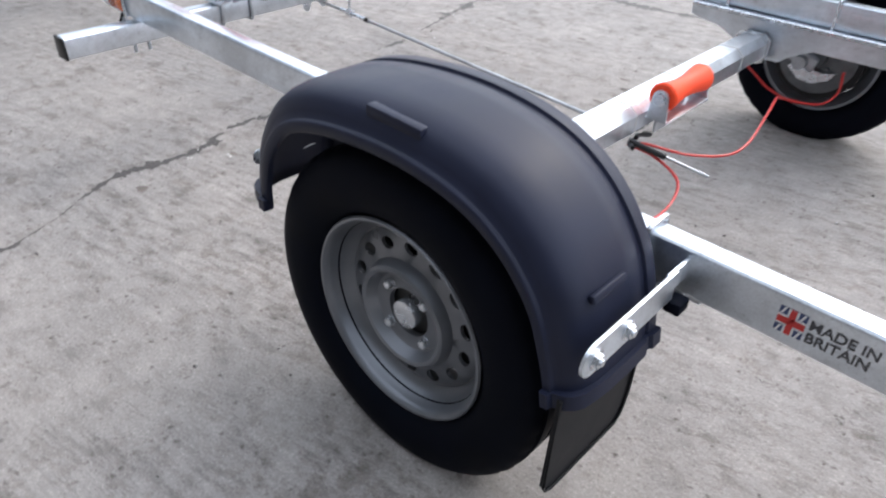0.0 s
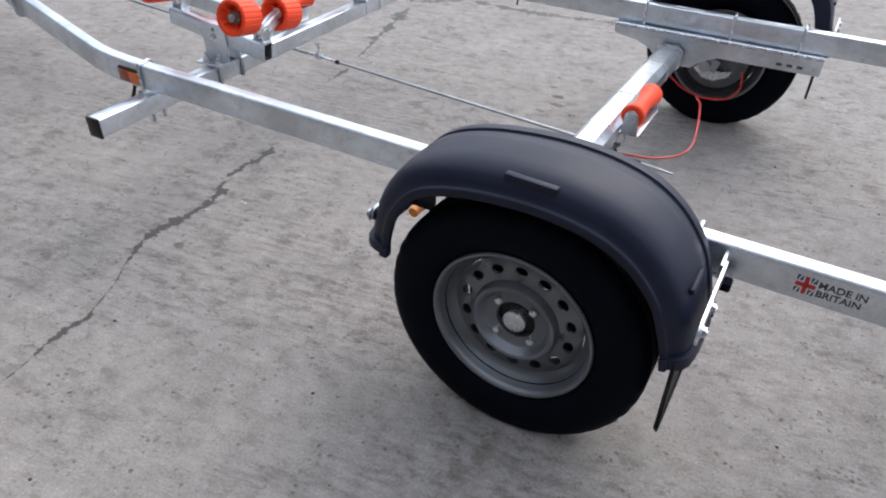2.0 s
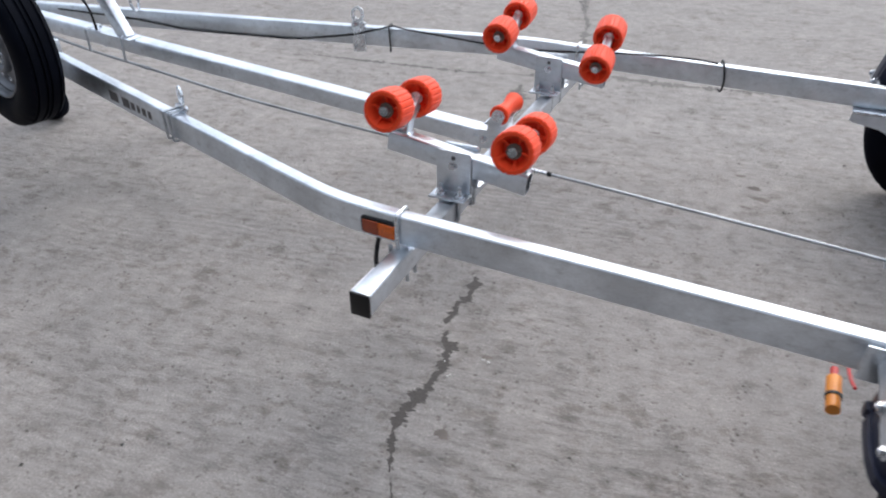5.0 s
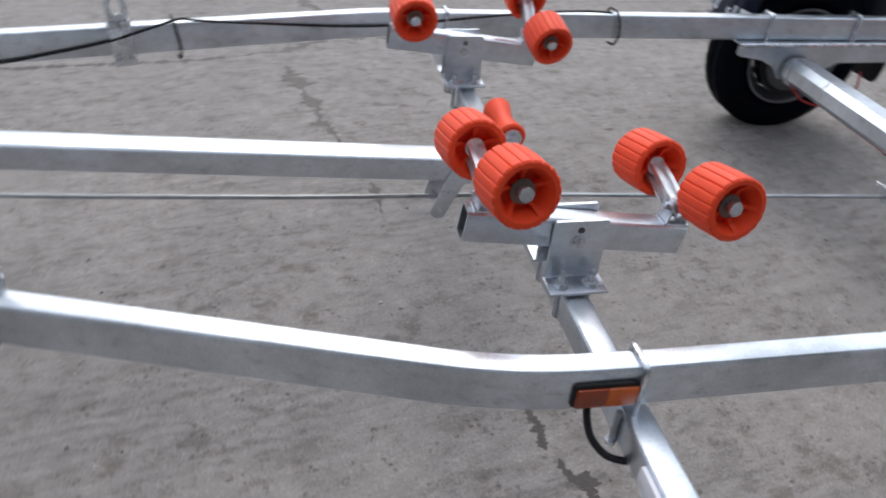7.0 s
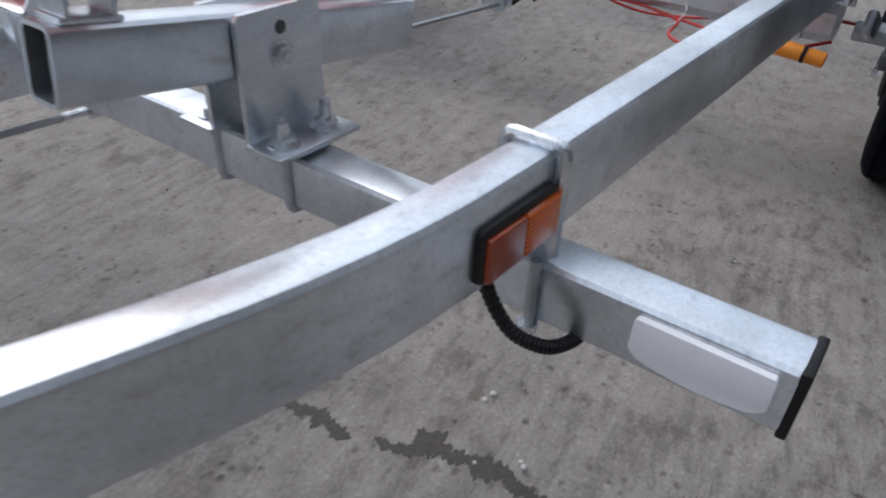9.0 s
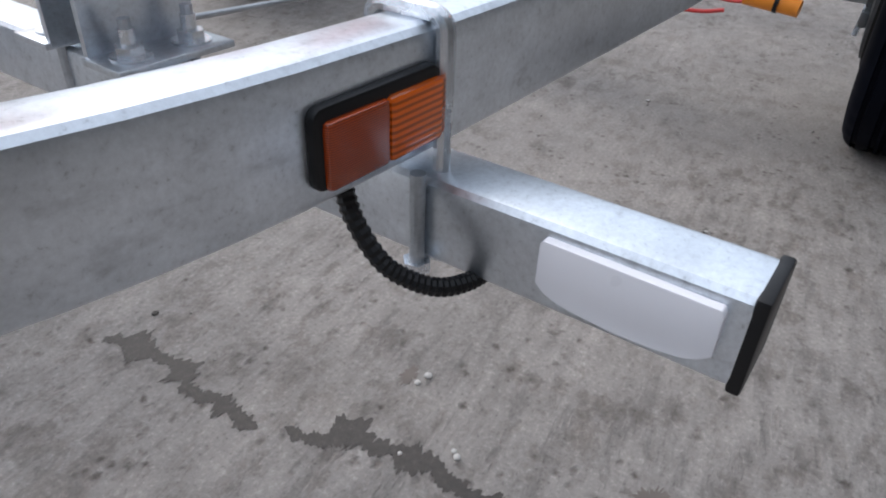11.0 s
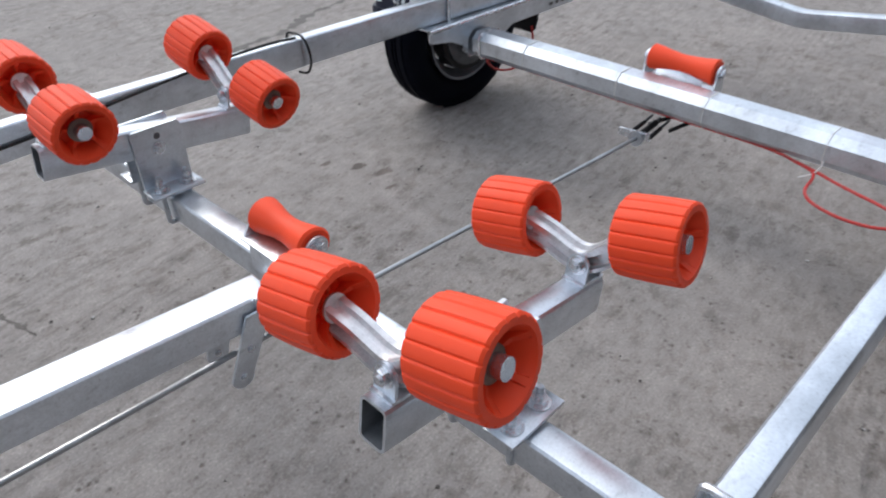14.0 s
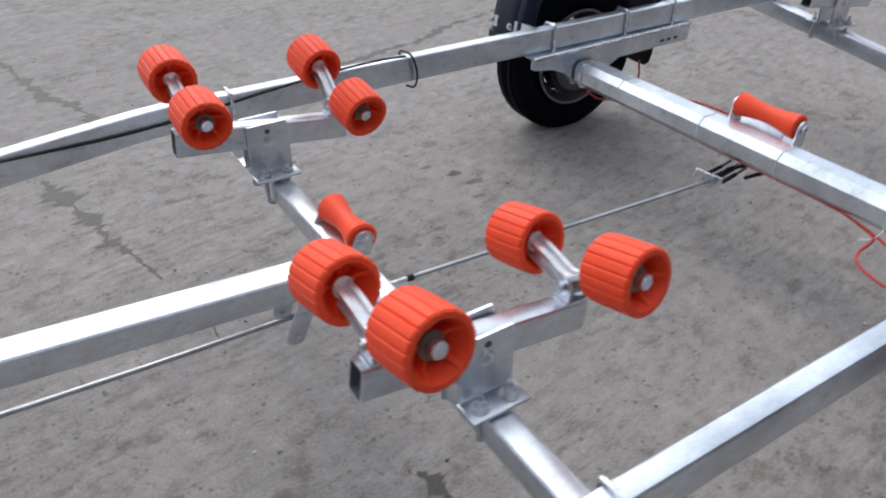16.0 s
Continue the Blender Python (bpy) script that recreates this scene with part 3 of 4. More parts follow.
def mirror(y, flip):
    return 2 * WY - y if flip else y


RISE = (1.035, 1.31)   # the far guard is set higher


def guard_bm(flip, first=0, last=None, proud=0.0):
    sec = [(0.160, -0.066), (0.164, -0.064), (0.164, -0.003), (0.161, 0.0), (0.140, 0.0), (0.136, -0.007), (0.128, -0.007), (0.122, 0.0), (0.09, 0.001), (0.03, 0.0), (0.006, -0.003), (-0.014, -0.010), (-0.026, -0.021), (-0.033, -0.036),
           (-0.0360, -0.047), (-0.0385, -0.0485), (-0.0430, -0.0495), (-0.0445, -0.0515), (-0.0445, -0.0665), (-0.0425, -0.0685), (-0.0330, -0.0685), (-0.0315, -0.052), (-0.0285, -0.038), (-0.022, -0.027), (-0.011, -0.016), (0.006, -0.009), (0.03, -0.005), (0.10, -0.004), (0.155, -0.005), (0.158, -0.009)]
    rise = RISE[flip]
    path = smooth_path([(x, 0, 0.395 + rise * (z - 0.395) if z > 0.395 else z) for x, z in ARCH], 6)
    bm = bmesh.new()
    rings = []
    fr = frames_along(path, (0, 1, 0))
    count = len(fr)
    for i, (p, s, u, d) in list(enumerate(fr))[first:last]:
        nrm = Vector((-d.z, 0, d.x))
        grow = proud
        tail = max(0.0, (i / (count - 1) - 0.62) / 0.38)
        shallow = 1.0 - 0.30 * tail * tail * (3 - 2 * tail)
        ring = []
        for k, (a, b) in enumerate(sec):
            out = grow if k < 21 else 0.0
            up = out if b > -0.045 else 0.0
            side = out if a < 0.0 else 0.0
            ring.append(p + nrm * (b * shallow + up) + Vector((0, mirror(a - side, flip), 0)))
        rings.append(ring)
    loft(bm, rings)
    return bm


def mudguard(flip):
    rise = RISE[flip]
    g = empty("mudguard", trailer, pose(HX + 0.040, 0.015, 0.003) if flip else pose(HX, 0.005, 0.001), "arched black plastic mudguard with rolled lip")
    part("shell", guard_bm(flip), GUARD, g, "black moulded plastic arch", smooth=50)
    part("end_collar", guard_bm(flip, 0, 3, 0.008), GUARD, g, "thickened end of the arch")
    part("end_collar", guard_bm(flip, -3, None, 0.008), GUARD, g, "thickened end of the arch")
    sy = -1 if flip else 1
    part("lip_ledge", slab((0.105, 0.018, 0.019), (0.02, mirror(-0.0195, flip), 0.7240 if flip else 0.6535), 0.004, pose(0, 0, 0, 0, 2, 0)), GUARD, g)
    part("moulded_bar", slab((0.010, 0.075, 0.012), (0.3315, mirror(0.045, flip), 0.544 if flip else 0.513), 0.003, pose(0, 0, 0, 0, -20, 0)), GUARD, g)
    for x0, z0 in ((0.3645, 0.446 if flip else 0.462), (-0.344, 0.458)):
        s = 1 if x0 > 0 else -1
        ys = (-0.05, 0.205)
        lo, hi = sorted((mirror(ys[0], flip), mirror(ys[1], flip)))
        yo, yi = mirror(-0.052 if x0 > 0 else -0.014, flip), mirror(0.172 if x0 > 0 else 0.225, flip)
        hh = 0.024 if x0 > 0 else 0.019
        outl = []
        for k in range(9):
            a = radians(90 + 180 * k / 8)
            outl.append((yo + sy * (hh + hh * math.cos(a)), z0 + hh * math.sin(a)))
        outl = [(yi, z0 + hh + (0.004 if x0 > 0 else 0.012))] + outl + [(yi, z0 - hh + (0.004 if x0 > 0 else 0.012))]
        lean = Matrix() if x0 > 0 else Matrix.Translation((x0, 0, z0)) @ pose(0, 0, 0, 0, 8, 0) @ Matrix.Translation((-x0, 0, -z0))
        st = part("stay_plate", prism(outl, 0, x0 - 0.0025, x0 + 0.0025), GALV, g, "galvanised mudguard stay plate", lean)
        for yy in ((-0.024, 0.050) if s > 0 else (-0.008, 0.10)):
            bolt_at("bolt", BOLT_SHORT, g, (x0 + s * (0.0025 if s > 0 else 0.0035), mirror(yy, flip), z0 + 0.0), (s, 0, 0))
        if x0 > 0:
            part("stay_foot", slab((0.006, 0.062, 0.034), (x0 - 0.0065, mirror(0.195, flip), z0 + 0.004), 0.001), GALV, g, "galvanised stay foot")
        elif not flip:
            part("stay_foot", slab((0.04, 0.006, 0.08), (x0 - 0.012, mirror(0.222, flip), z0 - 0.005), 0.002), GALV, g, "galvanised stay foot")
    # hanging flap, its foot cut on the slant
    ol = [(mirror(y, flip), z) for y, z in ((-0.044, 0.385), (0.158, 0.400), (0.166, 0.320), (0.164, 0.250), (0.155, 0.212), (0.138, 0.196), (-0.030, 0.196), (-0.044, 0.203), (-0.052, 0.218))]
    flap = part("mud_flap", prism(ol, 0, 0.337, 0.341), FLAP, g, "black rubber mud flap")
    rim = [(0.343, y, z) for y, z in ol[2:]] + [(0.343, ol[0][0], ol[0][1])]
    part("border", wire(rim, 0.0028, 6, 0), FLAP, flap, "raised edge of the flap")
    part("rubber_stop", slab((0.026, 0.030, 0.020), (0.372, mirror(0.180, flip), 0.432), 0.004), RUBBER, g, "dark rubber block under the stay")
    # upright bead beside the moulded bar
    path = smooth_path([(x, 0, 0.395 + rise * (z - 0.395) if z > 0.395 else z) for x, z in ARCH], 6)
    fr = frames_along(path, (0, 1, 0))[44:52]
    for y in (0.078,):
        part("moulded_bead", wire([p + Vector((-d.z, 0, d.x)) * -0.0045 + Vector((0, mirror(y, flip), 0)) for p, _, _, d in fr], 0.0055, 10, 0), GUARD, g)
    return g


mudguard(False)
mudguard(True)

# ---- axle ----
AX, AZ = -0.146, 0.331
bm = bmesh.new()
sweep(bm, [(AX - 0.006, 0.26, AZ), (AX - 0.006, 1.70, AZ)], corners(0.096, 0.084, 0.021, 1))
axle = part("axle_tube", bm, GALV, trailer, "galvanised chamfered square axle tube", smooth=20)
for ax, y in ((AX - 0.006, 0.326), (AX - 0.006, 1.667)):
    bm = bmesh.new()
    loft(bm, [[(ax + a, y + dy, AZ + b) for a, b in corners(0.105, 0.093, 0.023, 2)] for dy in (-0.004, 0.004)])
    part("weld_collar", bm, ZINC, axle, "bright welded collar")
for far in (False, True):
    yi = 1.712 if far else 0.318
    s = -1 if far else 1
    xs0, xs1 = (-0.388, 0.380) if far else (-0.385, 0.34)
    ol = [(xs0, 0.414), (xs1, 0.414), (xs1, 0.350), (0.02, 0.348), (-0.04, 0.318), (-0.07, 0.292), (-0.20, 0.290), (-0.235, 0.335), (-0.29, 0.360), (xs0 + 0.012, 0.374), (xs0, 0.380)]
    br = part("axle_bracket", prism(ol, 1, yi - 0.003, yi + 0.003), GALV, trailer, "galvanised axle mounting bracket")
    part("flange", slab((xs1 - xs0, 0.095, 0.005), ((xs0 + xs1) / 2, yi - s * 0.042, 0.4155), 0.001), GALV, br)
    part("edge_lip", rod((xs0, yi + s * 0.003, 0.413), (xs1, yi + s * 0.003, 0.413), 0.008), ZINC, br, "bright rolled edge")
    for x in ((0.238, 0.274, 0.309) if far else (0.16, 0.20, 0.24)):
        # dark slab on the plate imitates the shade in a slot
        part("slot_shade", slab((0.020, 0.003, 0.011), (x, yi + s * 0.0035, 0.370 if far else 0.378), 0.001), PRINT_HOLE_DARK, br)
    for x in ((-0.282, 0.048, 0.29) if far else (-0.285, -0.02, 0.27)):
        yc = far_y(x) - RW / 2 if far else rail_y(x) + RW / 2
        part("u_bolt", ubolt_bm(RW / 2 + 0.006, 0.115), ZINC, trailer, "zinc U-bolt over the rail", pose(x, yc, 0.507))
    arm = part("suspension_arm", slab((0.17, 0.022, 0.05), (-0.06, mirror(0.205, far), 0.31), 0.008, pose(0, 0, 0, 0, 20, 0)), GALV_DULL, trailer, "trailing suspension arm")
    part("hub_spindle", rod((HX, mirror(0.12, far), 0.288), (HX, mirror(0.24, far), 0.288), 0.022), GALV_DULL, trailer)

# ---- keel rollers ----
def keel_roller_bm(L=0.20, R=0.036, waist=0.026):
    bm = bmesh.new()
    prof = [(-L / 2, 0.012), (-L / 2, R - 0.004), (-L / 2 + 0.004, R)]
    for k in range(1, 12):
        t = -1 + 2 * k / 12
        prof.append((t * (L / 2 - 0.01), waist + (R - waist) * abs(t) ** 1.7))
    prof += [(L / 2 - 0.004, R), (L / 2, R - 0.004), (L / 2, 0.012)]
    revolve(bm, prof, 32, True)
    return bm


KEEL = finish(keel_roller_bm(), ORANGE)


KEEL_SMALL = finish(keel_roller_bm(0.138, 0.032, 0.022), ORANGE)


def keel_roller(at, name, base_z, lean, me=KEEL, half=0.108):
    """A waisted roller in a U bracket whose cheeks rise from base_z."""
    x, y, z = at
    k = empty(name, trailer, None, "waisted orange keel roller in a galvanised bracket")
    place("roller", me, k, Matrix.Translation(at), "orange polyurethane keel roller")
    for s in (-1, 1):
        yy = y + s * half
        ol = []
        for i in range(9):
            a = radians(180 * i / 8)
            ol.append((x + 0.021 * math.cos(a), z + 0.021 * math.sin(a)))
        ol += [(x - 0.026 + lean, base_z), (x + 0.026 + lean, base_z)]
        part("cheek", prism(ol, 1, yy - 0.0025, yy + 0.0025), GALV, k, "galvanised bracket cheek")
        bolt_at("spindle_nut", BOLT_HEAD, k, (x, yy + s * 0.0025, z), (0, s, 0))
    part("bracket_base", slab((0.06, 2 * half + 0.005, 0.005), (x + lean, y, base_z), 0.001), GALV, k)
    return k


keel_roller((-0.067, 1.018, 0.400), "keel_roller", 0.345, 0.0)
keel_roller((-1.411, 1.002, 0.504), "keel_roller", 0.474, -0.016, KEEL_SMALL, 0.074)
part("roller_riser", slab((0.05, 0.10, 0.046), (-1.432, 1.005, 0.449), 0.002), GALV, trailer, "galvanised riser under the keel roller")
part("hanger_plate", slab((0.006, 0.14, 0.10), (-0.085, 1.018, 0.345), 0.001), GALV, trailer)

# bracket between spine and cross beam
ol = [(-1.500, 0.360), (-1.425, 0.360), (-1.425, 0.415), (-1.405, 0.470), (-1.446, 0.470), (-1.472, 0.424), (-1.500, 0.424)]
part("spine_bracket", prism(ol, 1, 0.985, 0.991), GALV, trailer, "galvanised plate joining spine and beam")
bolt_at("bolt", BOLT_SHORT, trailer, (-1.482, 0.985, 0.390), (0, -1, 0))


# ---- wobble roller cradles ----
def wobble_bm(R=0.0550, W=0.088):
    """Ribbed hull roller turning round y; its middle at the origin."""
    bm = bmesh.new()
    h = W / 2
    teeth, per = 20, 8
    n = teeth * per
    prof = [(-h + 0.034, 0.017), (-h + 0.034, 0.030), (-h + 0.004, 0.0415), (-h, 0.043), (-h, R - 0.004), (-h + 0.003, R - 0.001)]
    prof = prof + [(-h * 0.3, R), (h * 0.3, R)] + [(-y, r) for y, r in reversed(prof)]
    hub = [(h - 0.024, 0.017), (h - 0.022, 0.010), (-h + 0.022, 0.010), (-h + 0.024, 0.017)]
    vs = revolve(bm, prof + hub, n, True)
    for i, ring in enumerate(vs):
        dip = (0.0022, 0.0003, 0.0, 0.0, 0.0, 0.0, 0.0, 0.0003)[i % per]
        for j in range(4, len(prof) - 4):
            v = ring[j]
            r = math.hypot(v.co.x, v.co.z)
            v.co.x *= (r - dip) / r
            v.co.z *= (r - dip) / r
    last = len(prof) - 1
    for i, ring in enumerate(vs):
        if i % (n // 5) < 6:
            for j, s in ((1, -1), (last - 1, 1)):
                ring[j].co.y += s * 0.016
            for j, s in ((0, -1), (last, 1)):
                ring[j].co.y += s * 0.010
    return bm


WOBBLE = finish(wobble_bm(), ORANGE, 22)
AXLE_END = finish(rod((0, -0.012, 0), (0, 0.016, 0), 0.0122, 18), ZINC)
WASHER = finish(rod((0, 0, 0), (0, 0.003, 0), 0.0200, 24), STEEL_WORN)


BOSS = finish(rod((0, 0, 0), (0, 0.003, 0), 0.0175, 20), CAST)


def yoke_bm():
    """I-section casting that carries two rollers, pivot at the origin, arms along y."""
    bm = bmesh.new()
    f, h, t, w = 0.016, 0.0145, 0.0055, 0.0025
    sec = [(-h, f), (-0.0065, f), (-0.0045, f - 0.007), (0.0045, f - 0.007), (0.0065, f), (h, f), (h, f - t - 0.003), (w, f - t - 0.003), (w, -f + t), (h, -f + t), (h, -f), (-h, -f), (-h, -f + t), (-w, -f + t), (-w, f - t - 0.003), (-h, f - t - 0.003)]
    pts = smooth_path([(0, -0.088, 0.047), (0, -0.055, 0.031), (0, -0.022, 0.010), (0, 0, 0.004), (0, 0.022, 0.010), (0, 0.055, 0.031), (0, 0.088, 0.047)], 4)
    sweep(bm, pts, sec)
    return bm


YOKE = finish(yoke_bm(), CAST, 30)


def cradle(yc, xc, zc, pitch, tilts, yaws, label, dz=0.0):
    """A rocking arm on the cross beam with a roller pair at each end."""
    c = empty("roller_cradle", trailer, Matrix.Translation((0, 0, dz)), label)
    mid = (xc, yc, zc)
    arm_m = Matrix.Translation(mid) @ pose(0, 0, 0, 0, pitch, 0)
    bm = bmesh.new()
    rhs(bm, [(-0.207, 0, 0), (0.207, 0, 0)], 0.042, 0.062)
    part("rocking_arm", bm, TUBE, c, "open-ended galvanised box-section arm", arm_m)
    for s in (-1, 1):
        y0 = yc + s * 0.0265
        pl = part("upright_plate", prism([(xc - 0.050, 0.420), (xc + 0.050, 0.420), (xc + 0.050, 0.538), (xc + 0.046, 0.544), (xc - 0.046, 0.544), (xc - 0.050, 0.538)], 1, y0 - 0.003, y0 + 0.003), GALV, c, "galvanised upright plate")
        part("foot_flange", slab((0.108, 0.050, 0.006), (xc, y0 + s * 0.024, 0.4205), 0.001), GALV, c)
        # dark disc on the plate imitates the shade in a hole
        place("pivot_hole_shade", finish(rod((xc, y0 + s * 0.0025, 0.525), (xc, y0 + s * 0.0036, 0.525), 0.0065, 14), PRINT_HOLE_DARK), c)
        bolt_at("pivot_bolt", BOLT_SHORT, c, (xc - 0.002, y0 + s * 0.003, 0.500), (0, s, 0))
        yb = y0 + s * 0.026
        part("u_bolt", ubolt_bm(0.028, 0.105), GALV_DULL, c, "U-bolt round the cross beam", pose(xc, yb, 0.349, 180, 0, 90))
        for sx in (-1, 1):
            bolt_at("u_bolt_nut", BOLT_FLANGE, c, (xc + sx * 0.028, yb, 0.4235))
    for end, tilt, yaw in zip((-1, 1), tilts, yaws):
        pm = arm_m @ Matrix.Translation((-0.172 if end < 0 else 0.182, 0, 0.031))
        piv = pm @ Vector((0, 0, 0.028))
        for sx in (-1, 1):
            ol = [(-0.017, 0), (0.017, 0)] + [(0.017 * math.cos(radians(180 * i / 8)), 0.028 + 0.017 * math.sin(radians(180 * i / 8))) for i in range(9)]
            part("clevis_ear", prism(ol, 0, sx * 0.0185 - 0.002, sx * 0.0185 + 0.002), GALV, c, "", pm)
        part("clevis_base", slab((0.05, 0.036, 0.005), (0, 0, 0.002), 0.001), GALV, c, "", pm)
        bolt_at("clevis_bolt", BOLT_SHORT, c, pm @ Vector((-0.0205, 0, 0.028)), arm_m.to_3x3() @ Vector((-1, 0, 0)))
        ym = Matrix.Translation(piv) @ pose(0, 0, 0, tilt, 0, yaw)
        place("yoke", YOKE, c, ym, "cast alloy yoke")
        for s in (-1, 1):
            rm = ym @ pose(0, s * 0.107, 0.053, 0, 13 * end, 0)
            place("hull_roller", WOBBLE, c, rm, "ribbed orange polyurethane roller")
            place("washer", WASHER, c, ym @ pose(0, s * 0.1275 - (0 if s > 0 else 0.003), 0.053), "weathered steel washer")
            place("boss", BOSS, c, ym @ pose(0, s * 0.0815 - 0.0015, 0.053))
            place("axle_end", AXLE_END, c, ym @ pose(0, s * 0.1305, 0.053, 0, 0, 0 if s > 0 else 180))
    return c


CRADLE_LABEL = "rocking cradle with four ribbed orange hull rollers"
cradle(0.584, XB - 0.001, 0.508, 7.7, (-11, -12), (6, 6), CRADLE_LABEL, 0.001)
cradle(1.451, XB - 0.022, 0.510, 7.4, (7, 13), (2, 4), CRADLE_LABEL, 0.004)

# ---- fittings on the near rail ----
def rail_mid(x, far=False):
    return far_y(x) - RW / 2 if far else rail_y(x) + RW / 2


for far in (False, True):
    part("u_bolt", ubolt_bm(RW / 2 + 0.006, 0.153, 0.0055), ZINC, trailer, "zinc U-bolt holding the rail to the cross beam", pose(-1.398, rail_mid(-1.398, far), rail_top(-1.398) + 0.004))
    for side in (-1, 1):
        part("u_bolt_nut", rod((-1.398, rail_mid(-1.398, far) + side * (RW / 2 + 0.006), 0.350), (-1.398, rail_mid(-1.398, far) + side * (RW / 2 + 0.006), 0.358), 0.010, 6), ZINC, trailer)
    ys = rail_y(-1.4) - 0.004
    ys = far_y(-1.4) + 0.004 if far else ys
    part("clamp_stud", rod((-1.419, ys, 0.345), (-1.419, ys, 0.418), 0.005), GALV_DULL, trailer, "clamp stud in front of the cross beam")
    part("clamp_nut", rod((-1.419, ys, 0.348), (-1.419, ys, 0.356), 0.0095, 6), ZINC, trailer)

    for x, dy in ((-1.372, 0.012), (-1.372, -0.030)):
        yy = rail_mid(-1.39, far) + dy
        part("clamp_stud", rod((x, yy, 0.352), (x, yy, 0.330), 0.005), GALV_DULL, trailer)

# side marker lamp
RX, RZ = -1.450, 0.4575
lamp = empty("side_marker_lamp", trailer, pose(RX + 0.001, rail_y(-1.43) + 0.003, RZ + 0.0015, 0, 0, -2), "amber side marker lamp with a black housing")
bm = prism([(a - 0.003, b + 0.001) for a, b in corners(0.097, 0.045, 0.007, 4)], 1, -0.009, 0.0)
bmesh.ops.bevel(bm, geom=[e for e in bm.edges if abs(e.verts[0].co.y - e.verts[1].co.y) < 1e-6], offset=0.0022, segments=2, affect="EDGES", profile=0.5)
part("housing", bm, BLACK, lamp, "black plastic housing")
part("lamp_lens", slab((0.0455, 0.008, 0.0375), (-0.0228, -0.009, -0.0025), 0.003), AMBER_DARK, lamp, "dark amber lamp lens")
part("reflector_lens", slab((0.0455, 0.008, 0.0375), (0.0227, -0.009, -0.0025), 0.003), AMBER, lamp, "ribbed amber reflector lens")
bm = bmesh.new()
line = smooth_path([(-1.462, 0.272, 0.424), (-1.463, 0.262, 0.402), (-1.459, 0.246, 0.378), (-1.450, 0.231, 0.366), (-1.436, 0.219, 0.358), (-1.416, 0.212, 0.354), (-1.398, 0.209, 0.354)], 10)
rings = [[p + s * a * k + u * b2 * k for a, b2 in circle(1.0, 10)] for (p, s, u, _), k in zip(frames_along(line), [0.0052, 0.0064] * 40)]
loft(bm, rings)
part("conduit", bm, BLACK, trailer, "black corrugated cable conduit", smooth=20)

# white reflector on the cross beam
bm = bmesh.new()
ol = [(0.1665, 0.402), (0.1645, 0.405), (0.0665, 0.405), (0.0645, 0.402)]
ol += [(0.0645 + 0.102 * k / 16, 0.376 - 0.011 * math.sin(math.pi * k / 16) ** 0.4) for k in range(17)]
prism(ol, 0, XB - 0.0215 - 0.007, XB - 0.0215, bm)
bmesh.ops.bevel(bm, geom=[e for e in bm.edges], offset=0.0009, segments=2, affect="EDGES", profile=0.5)
part("front_reflector", bm, CLEAR, trailer, "white rectangular front reflector")

# lashing eyes
def lashing_eye(x, far):
    y = rail_mid(x, far) + (-1 if far else 1) * (RW / 2 + 0.003)
    zt = rail_top(x)
    e = empty("lashing_eye", trailer, pose(x, y, zt, 0, 0, 16.5 if far else -16.5), "zinc lashing eye plate clamped to the rail")
    bm = bmesh.new()
    outer, inner = [], []
    for i in range(24):
        a = 2 * math.pi * i / 24
        outer.append((0.028 * math.cos(a), 0.055 + 0.028 * math.sin(a) if math.sin(a) >= 0 else 0.055 + 0.060 * math.sin(a)))
        inner.append((0.014 * math.cos(a), 0.052 + 0.020 * math.sin(a)))
    A = [[bm.verts.new((p[0], yy, p[1])) for p in outer] for yy in (-0.003, 0.003)]
    B = [[bm.verts.new((p[0], yy, p[1])) for p in inner] for yy in (-0.003, 0.003)]
    for i in range(24):
        j = (i + 1) % 24
        bm.faces.new((A[0][i], A[0][j], B[0][j], B[0][i]))
        bm.faces.new((A[1][i], B[1][i], B[1][j], A[1][j]))
        bm.faces.new((A[0][i], A[1][i], A[1][j], A[0][j]))
        bm.faces.new((B[0][i], B[0][j], B[1][j], B[1][i]))
    part("eye", bm, ZINC, e, "", None if far else pose(0, 0.004, 0, 0, 14, -14))
    part("plate", slab((0.056, 0.006, 0.125), (0, 0, -0.045), 0.002), ZINC, e)
    s = 1 if far else -1
    for dx in (-0.016, 0.016):
        part("u_bolt", ubolt_bm(0.045, 0.062, 0.004), GALV_DULL, e, "", Matrix.Translation((dx, s * 0.053, -0.039)) @ pose(0, 0, 0, -90 * s, 0, 0))
        bolt_at("nut", BOLT_SHORT, e, (dx, -s * 0.003, 0.006), (0, -s, 0))
    return e


lashing_eye(-2.31, False)
lashing_eye(-2.31, True)

# sticker on the near rail behind the wheel
st_m = Matrix.Translation((0.467, rail_y(0.467) - 0.0006, 0.480)) @ pose(0, 0, 0, 90, 0, math.degrees(math.atan(-0.016)))
badge = empty("maker_badge", trailer, st_m, "printed flag badge with dark lettering")


def flat(name, x0, y0, x1, y1, mat, up=0.0, skew=0.0):
    bm = bmesh.new()
    loft(bm, [[(x0, y0, z), (x1, y0, z), (x1 + skew, y1, z), (x0 + skew, y1, z)] for z in (up, up + 0.0004)])
    return part(name, bm, mat, badge)


